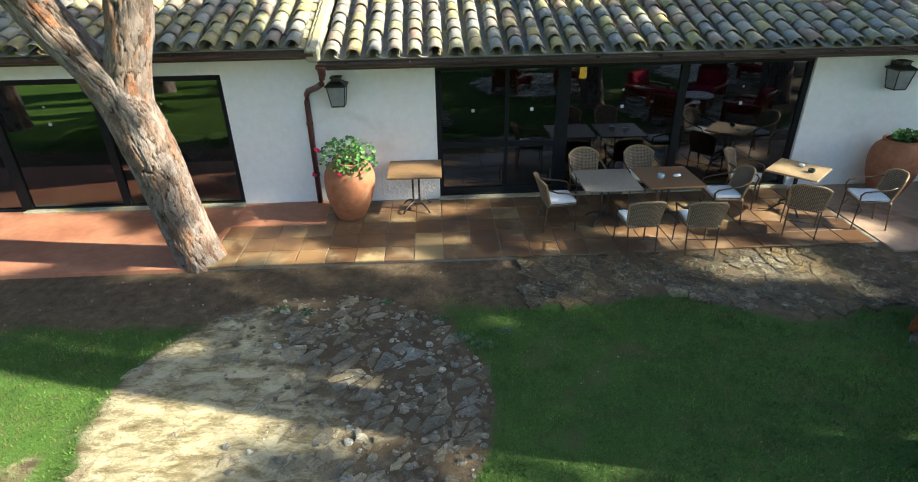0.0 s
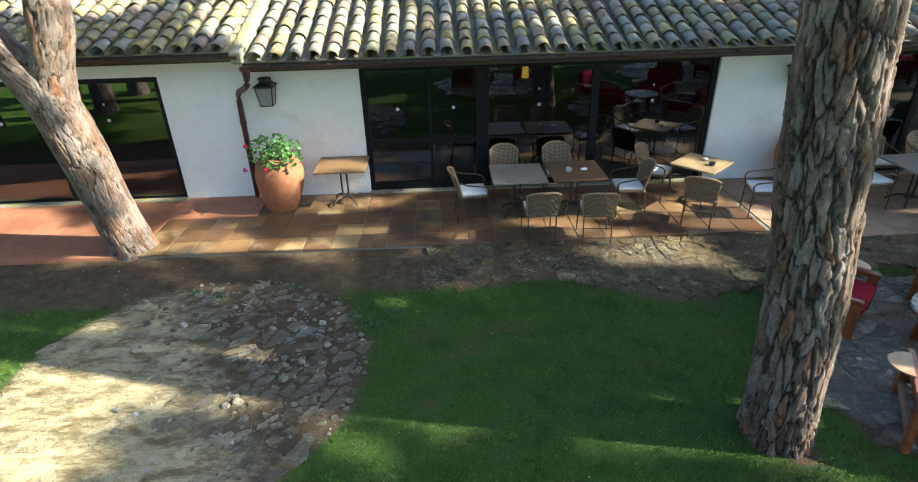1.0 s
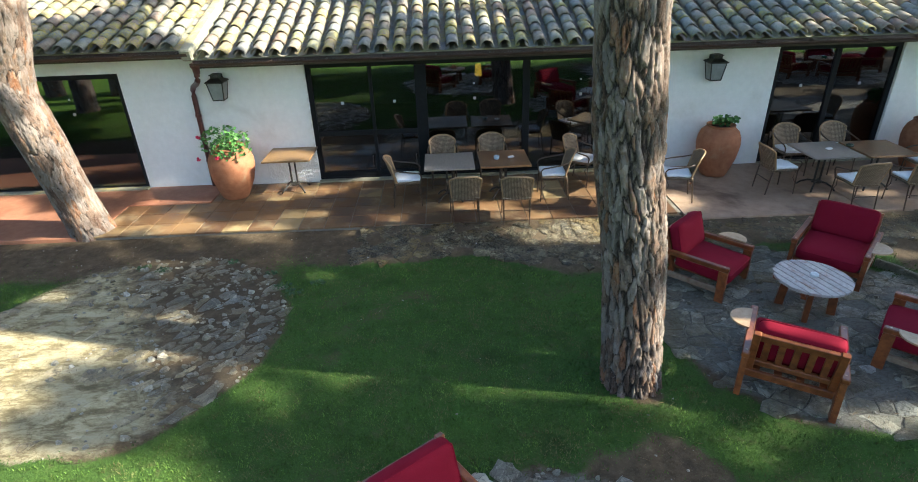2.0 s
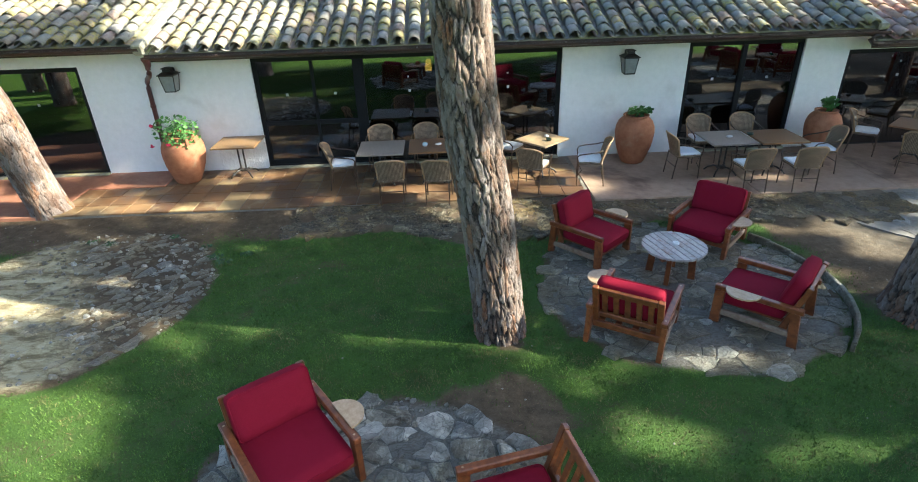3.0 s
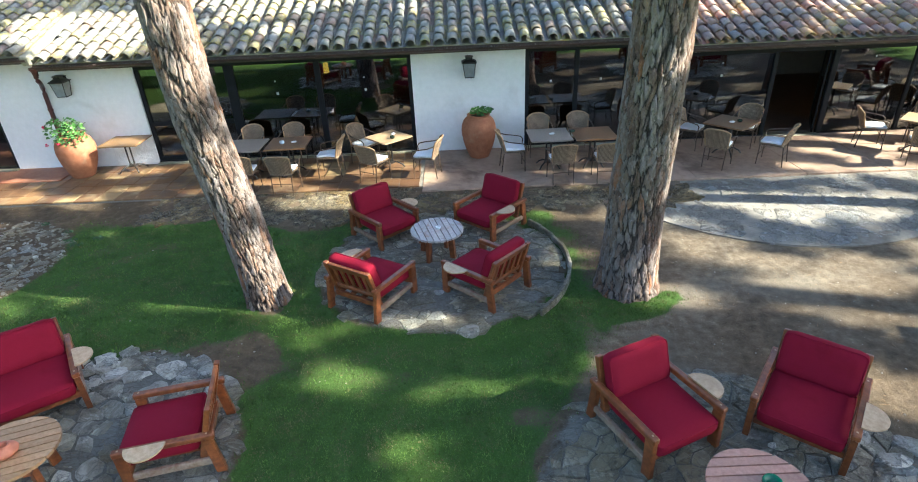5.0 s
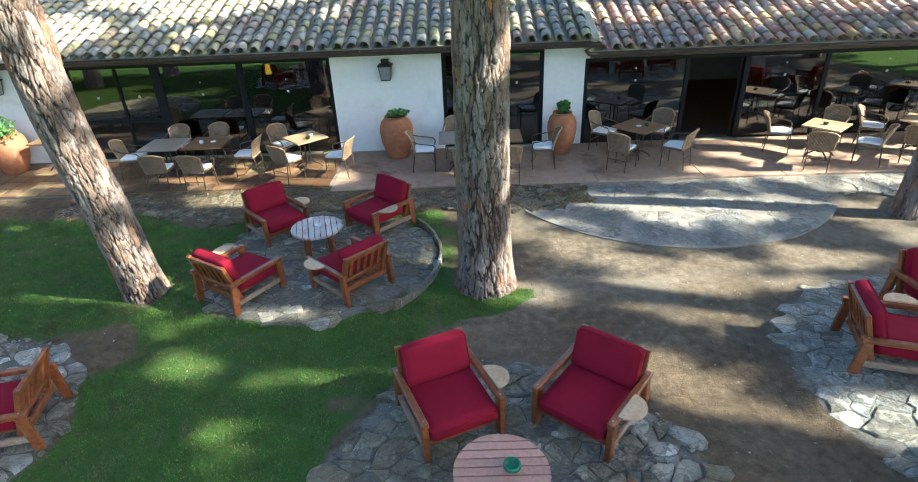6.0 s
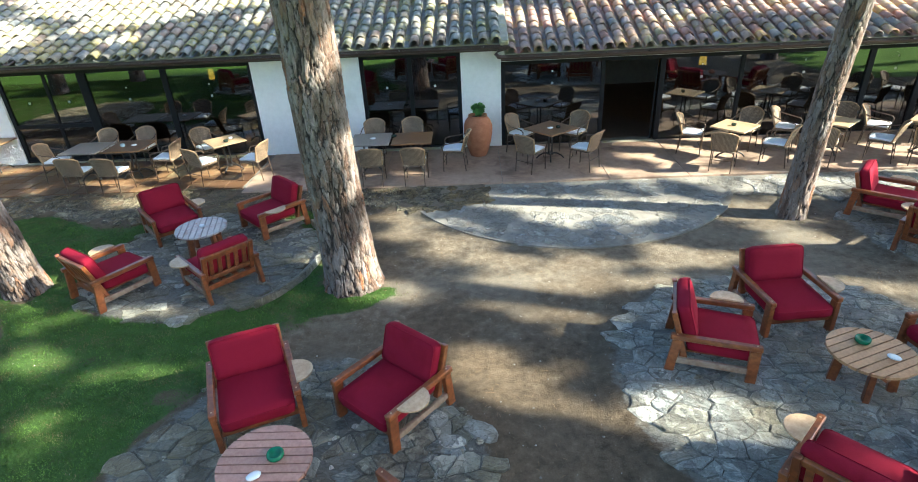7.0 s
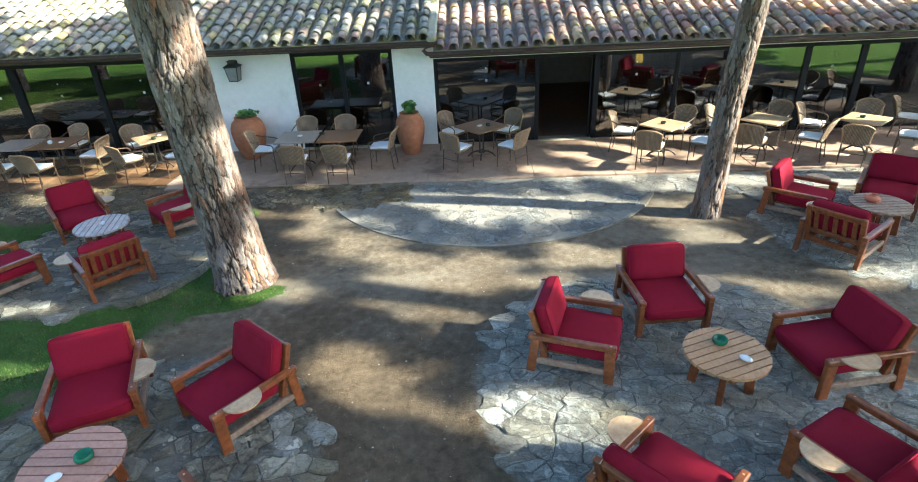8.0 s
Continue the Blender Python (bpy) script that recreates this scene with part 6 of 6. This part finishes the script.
def paving(name, inside, bounds, spacing, material, label, seed, joint=0.012, height=0.018, rim=None, round_=0.0, drop=0.0, grain=0.0, long_=1.0):
    """Irregular stones over a region; rim: (centre x, y, radius) to which they are cut; long_: how much longer they are along the angle grain."""
    rng = random.Random(seed)
    root = structure(thing(name, Matrix.Translation((0, 0, 0)), label, "paving"), label, "paving")
    x0, x1, y0, y1 = bounds
    mx, my, ca, sa = (x0 + x1) / 2, (y0 + y1) / 2, math.cos(grain), math.sin(grain)
    wide, deep = math.sqrt(long_), 1 / math.sqrt(long_)

    def lay(u, v):
        return mx + ca * u * wide - sa * v * deep, my + sa * u * wide + ca * v * deep

    hx, hy = (x1 - x0) / 2, (y1 - y0) / 2
    hu, hv = (hx * abs(ca) + hy * abs(sa)) / wide + spacing, (hx * abs(sa) + hy * abs(ca)) / deep + spacing
    seeds = []
    for _ in range(int(10.4 * hu * hv / spacing ** 2)):
        p = (rng.uniform(-hu, hu), rng.uniform(-hv, hv))
        keep = spacing * rng.choice((0.32, 0.45, 0.7, 1.0, 1.45))
        if all(abs(p[0] - o[0]) > keep or abs(p[1] - o[1]) > keep or math.hypot(p[0] - o[0], p[1] - o[1]) > keep for o in seeds):
            seeds.append(p)
    for s in seeds:
        spot = lay(*s)
        if not inside(*spot) or rng.random() < drop:
            continue
        near = sorted((o for o in seeds if o is not s and abs(o[0] - s[0]) < 3.5 * spacing and abs(o[1] - s[1]) < 3.5 * spacing), key=lambda o: (o[0] - s[0]) ** 2 + (o[1] - s[1]) ** 2)
        poly = [lay(*p) for p in cell(s, near[:22])]
        if rim and poly:
            rx, ry, rr = rim
            if max(math.hypot(px - rx, py - ry) for px, py in poly) > rr:
                for k in range(28):
                    a = 2 * math.pi * k / 28
                    poly = clip(poly, rx + rr * math.cos(a), ry + rr * math.sin(a), math.cos(a), math.sin(a))
                    if len(poly) < 3:
                        break
        if not poly or len(poly) < 3:
            continue
        me, at = stone_mesh(poly, rng, joint, height + rng.uniform(-0.007, 0.007), material(*spot, rng) if callable(material) else material, round_)
        if me:
            ob = new("stone", me)
            ob.parent = root
            ob.location = (at[0], at[1], 0.0)
    return root


def disc(cx, cy, r, ragged=0.0):
    return (lambda x, y: math.hypot(x - cx, y - cy) < r - ragged + ragged * noise.noise(Vector((x * 2.3, y * 2.3, cx)))), (cx - r, cx + r, cy - r, cy + r)


for key, gap, stuff, text, rounded in (("white_table", 0.25, "flag_olive", "round patch of damp grey flagstones under four armchairs", 0.0), ("near_left", 0.23, "cobble", "round patch of field stones set in earth", 0.3),
                                       ("near_mid", 0.22, "flag_olive", "round patch of grey and buff flagstones", 0.05), ("big", 0.215, "flag_grey", "large round patch of blue-grey flagstones", 0.0),
                                       ("far_right", 0.27, "flag_grey", "round patch of grey flagstones near the slender pine", 0.0), ("empty", 0.205, "flag_shaded", "empty round patch of buff and grey stones sunk in earth", 0.15)):
    px, py, pr = PATCHES[key]
    inside, bounds = disc(px, py, pr, 0.0 if key == "white_table" else 0.13)
    if key == "empty":
        whole, pick = inside, random.Random(8)
        inside = lambda x, y: whole(x, y) and -1.2 - x + 0.6 * (3.2 - y) < pick.uniform(-0.3, 0.7) + (4.0 if pick.random() < 0.3 else 0.0)
    # Paler stone copies towards the sunlit side, darkened ones in the shaded half.
    kind_of = M[stuff] if key != "empty" else (lambda x, y, rng: M["flag_sunlit" if -1.2 - x + 0.6 * (3.2 - y) + rng.uniform(-0.7, 0.7) > 0.1 else "flag_shaded"])
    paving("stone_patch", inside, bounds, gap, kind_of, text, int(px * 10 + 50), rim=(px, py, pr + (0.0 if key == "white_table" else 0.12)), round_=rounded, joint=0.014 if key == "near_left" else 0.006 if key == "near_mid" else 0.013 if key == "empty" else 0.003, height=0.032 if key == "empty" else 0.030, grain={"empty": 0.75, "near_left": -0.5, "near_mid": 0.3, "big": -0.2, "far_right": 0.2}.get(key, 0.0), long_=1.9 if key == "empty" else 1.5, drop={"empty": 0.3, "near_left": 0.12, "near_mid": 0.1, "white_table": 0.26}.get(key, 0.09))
paving("stone_strip", lambda x, y: band(x) < y < (5.82 if x < 6.2 else 5.55) and 1.0 < x < 11.3, (1.0, 11.3, 4.1, 5.8), 0.20, M["flag_moss"], "strip of mossy buff flagstones before the terrace", 31, height=0.028, joint=0.003, drop=0.1)
bm = bmesh.new()
arc = [(12.85 + 3.3 * math.cos(t), 6.1 + 3.3 * math.sin(t)) for t in (radians(187 + 166 * k / 40) for k in range(41))]
for z in (-0.05, 0.006):
    ring = [bm.verts.new((x, y, z)) for x, y in arc]
    bm.faces.new(ring if z > 0 else ring[::-1])
    low = ring if z < 0 else low
for k in range(41):
    bm.faces.new((low[k], low[(k + 1) % 41], ring[(k + 1) % 41], ring[k]))
bmesh.ops.recalc_face_normals(bm, faces=bm.faces[:])
structure(part("apron_base", bm, M["apron"]), "half-round pale cement bed under the crazy paving", "paving")
paving("stone_apron", lambda x, y: y < 5.56 and math.hypot(x - 12.85, y - 6.1) < 3.25 and (x > 11.3 or y < band(x)), (9.5, 16.2, 2.8, 5.55), 0.34, M["flag_pale"],
       "half-round apron of pale crazy paving before the open door", 37, joint=0.004, height=0.010, rim=(12.85, 6.1, 3.27))
paving("stone_strip", lambda x, y: 4.7 + 0.2 * math.sin(1.7 * x) < y < 5.55 and 15.6 < x < 24, (15.6, 24.0, 4.5, 5.5), 0.37, M["flag_pale"],
       "strip of pale flagstones before the sunny tables", 38, joint=0.004, height=0.012)
structure(part("strip_base", box(15.25, 24.0, 4.75, 5.6, -0.05, 0.008, None, 0.004), M["apron"]), "worn cement bed under the flagstone strip", "paving")

# kerb round the armchair patch
kerb = structure(thing("kerb", Matrix.Translation((0, 0, 0)), "low mossy stone kerb on the edge of the flagged circle", "kerb"), "low mossy stone kerb on the edge of the flagged circle", "kerb")
rng = random.Random(5)
for k in range(9):
    a = radians(-42 + 9.6 * k)
    km = Matrix.Translation((6.6 + 1.92 * math.cos(a), 2.8 + 1.92 * math.sin(a), 0)) @ Matrix.Rotation(a, 4, "Z")
    part("stone", box(-0.025, 0.025, -0.163, 0.163, -0.03, 0.09 + rng.uniform(-0.015, 0.02), km, 0.008), M["cobble"], kerb)

# loose rocks on the rims of the patches
def rock(x, y, sx, sy, h, turn_, label, seed):
    bm = bmesh.new()
    bmesh.ops.create_icosphere(bm, subdivisions=3, radius=1.0)
    for v in bm.verts:
        n = 1 + 0.22 * noise.noise(v.co * 1.3 + Vector((seed, 0, 0))) + 0.10 * noise.noise(v.co * 3.1 + Vector((0, seed, 0)))
        p = v.co * n
        v.co = Vector((p.x * sx, p.y * sy, min(p.z, 0.55 + 0.12 * noise.noise(v.co * 2 + Vector((0, 0, seed)))) * h))
    root = thing("rock", pose(x, y, 0.0, 0, 0, turn_), label, "rock", "loose rocks")
    part("stone", bm, M["pale_rock"], root)
    return root


for rx, ry, sx, sy, h, ra in ((10.60, -0.84, 0.13, 0.09, 0.10, 60), (10.74, -1.12, 0.15, 0.09, 0.08, -10), (11.03, -0.99, 0.20, 0.11, 0.09, -35), (2.62, 0.71, 0.14, 0.11, 0.12, 80), (2.83, 0.53, 0.15, 0.11, 0.10, 30),
                              (2.65, 0.40, 0.10, 0.08, 0.09, 0), (3.88, 0.54, 0.12, 0.09, 0.09, 70), (6.97, 1.08, 0.16, 0.12, 0.07, 20), (6.58, 1.99, 0.08, 0.07, 0.06, 0)):
    rock(rx, ry, sx, sy, h, ra, "pale whitish rock at the edge of the stone patch", int(rx * 7 + ry * 13))

# ---- terrace tiles ----
rng = random.Random(12)
tile_root = structure(thing("tiled_floor", Matrix.Translation((0, 0, 0)), "square worn terracotta tiles with damp brown stains", "floor"), "square worn terracotta tiles with damp brown stains", "floor")
SIDE = 0.41
bm = box(-SIDE / 2 + 0.006, SIDE / 2 - 0.006, -SIDE / 2 + 0.006, SIDE / 2 - 0.006, -0.03, 0.0, None, 0.005)
me = bpy.data.meshes.new("floor_tile")
bm.to_mesh(me)
bm.free()
me.materials.append(M["tile"])
for j in range(5):
    for i in range(23):
        y = 6.075 + j * SIDE
        ob = new("floor_tile", me)
        ob.parent = tile_root
        ob.location = (-3.09 + i * SIDE, y, TERRACE + rng.uniform(-0.003, 0.003))
        ob.rotation_euler = (rng.uniform(-0.004, 0.004), rng.uniform(-0.004, 0.004), 0)


# ---- grass ----
def grass_blades():
    rng = np.random.default_rng(4)
    verts, count = [], 0
    xs, ys = rng.uniform(-9, 10.5, 540000), rng.uniform(-3.2, 5.6, 540000)
    pick = rng.random(540000)
    pts = [(x, y) for x, y, p in zip(xs, ys, pick) if p < 0.85 * lawn_amount(x, y) ** 1.5]
    n = len(pts)
    base = np.array([(x, y, rise(x, y) - 0.004) for x, y in pts])
    ang, tall, lean = rng.uniform(0, 2 * np.pi, n), rng.uniform(0.012, 0.036, n), rng.uniform(0.005, 0.026, n)
    wide = rng.uniform(0.004, 0.008, n)
    side = np.stack([np.cos(ang), np.sin(ang), np.zeros(n)], 1)
    fore = np.stack([-np.sin(ang), np.cos(ang), np.zeros(n)], 1)
    up = np.array([0, 0, 1.0])
    v = np.stack([base - side * wide[:, None], base + side * wide[:, None], base + fore * lean[:, None] + up * tall[:, None]], 1).reshape(-1, 3)
    me = bpy.data.meshes.new("grass")
    me.vertices.add(3 * n)
    me.vertices.foreach_set("co", v.ravel())
    me.loops.add(3 * n)
    me.loops.foreach_set("vertex_index", np.arange(3 * n))
    me.polygons.add(n)
    me.polygons.foreach_set("loop_start", np.arange(0, 3 * n, 3))
    me.materials.append(M["blade"])
    me.update()
    me.validate()
    return tagged(new("grass", me), "short green lawn grass, thin in the shade", "grass", kind="stuff")


grass_blades()


# ---- litter on the earth ----
def scatter(count, seed):
    """Spots on the open earth and stones, thinner in the lawn."""
    rng = random.Random(seed)
    spots = []
    while len(spots) < count:
        x, y = rng.uniform(-6, 21), rng.uniform(-3.0, 5.75)
        if rng.random() > 0.97 * lawn_amount(x, y) + (0.5 if noise.noise(Vector((x * 0.9, y * 0.9, 31.0))) < 0 else 0.0) and math.hypot(x - 12.85, y - 6.1) > 3.3:
            spots.append((x, y))
    return rng, spots


def pine_litter():
    rng, spots = scatter(7000, 91)
    verts, faces = [], []
    for x, y in spots:
        a, r, w, z = rng.uniform(0, math.pi), rng.uniform(0.02, 0.05), rng.uniform(0.0012, 0.003), rise(x, y) + 0.006
        c, d = math.cos(a), math.sin(a)
        n = len(verts)
        verts += [(x - c * r, y - d * r, z), (x + d * w, y - c * w, z + 0.006), (x + c * r, y + d * r, z + rng.uniform(0, 0.008)), (x - d * w, y + c * w, z + 0.006)]
        faces.append((n, n + 1, n + 2, n + 3))
    return tagged(new("pine_litter", mesh_from("pine_litter", verts, faces, M["litter"])), "dry pine needles strewn over the trodden earth", "litter", kind="stuff")


def gravel():
    rng, spots = scatter(2600, 92)
    verts, faces = [], []
    for x, y in spots:
        r, z, n = 0.004 + 0.012 * rng.random() ** 3, rise(x, y), len(verts)
        for k in range(5):
            a = 2 * math.pi * k / 5 + rng.random()
            verts.append((x + r * math.cos(a), y + r * math.sin(a), z))
        verts.append((x + rng.uniform(-0.3, 0.3) * r, y + rng.uniform(-0.3, 0.3) * r, z + r * 0.9))
        faces += [(n + k, n + (k + 1) % 5, n + 5) for k in range(5)]
    return tagged(new("gravel", mesh_from("gravel", verts, faces, M["grit"])), "small pale chips of stone on the earth", "gravel", kind="stuff")


def rubble():
    """Broken bits of stone between the flags."""
    rng = random.Random(93)
    verts, faces = [], []
    for key, count in (("empty", 900), ("near_mid", 420), ("near_left", 420), ("white_table", 300), ("far_right", 200), ("big", 300)):
        cx, cy, r = PATCHES[key]
        for _ in range(count):
            a, q = rng.uniform(0, 2 * math.pi), r * math.sqrt(rng.random()) * 0.94
            x, y = cx + q * math.cos(a), cy + q * math.sin(a)
            if key == "empty" and -1.2 - x + 0.6 * (3.2 - y) > rng.uniform(-0.2, 1.2):
                continue
            s, z, n, turn_ = rng.uniform(0.012, 0.03) + 0.035 * rng.random() ** 4, rise(x, y) - 0.006, len(verts), rng.uniform(0, 6.28)
            lean_x, lean_y = rng.uniform(-0.35, 0.35), rng.uniform(-0.35, 0.35)
            ring = [(s * rng.uniform(0.7, 1.25) * math.cos(turn_ + 1.05 * k), s * rng.uniform(0.55, 1.0) * math.sin(turn_ + 1.05 * k)) for k in range(6)]
            verts += [(x + px, y + py, z) for px, py in ring]
            verts += [(x + 0.72 * px, y + 0.72 * py, z + s * 0.7 + lean_x * px + lean_y * py) for px, py in ring]
            faces += [(n + k, n + (k + 1) % 6, n + 6 + (k + 1) % 6, n + 6 + k) for k in range(6)]
            faces.append(tuple(range(n + 6, n + 12)))
    return tagged(new("rubble", mesh_from("rubble", verts, faces, M["cobble"])), "small broken grey and buff stones lying between flags", "rubble", kind="stuff")


pine_litter()
gravel()
rubble()
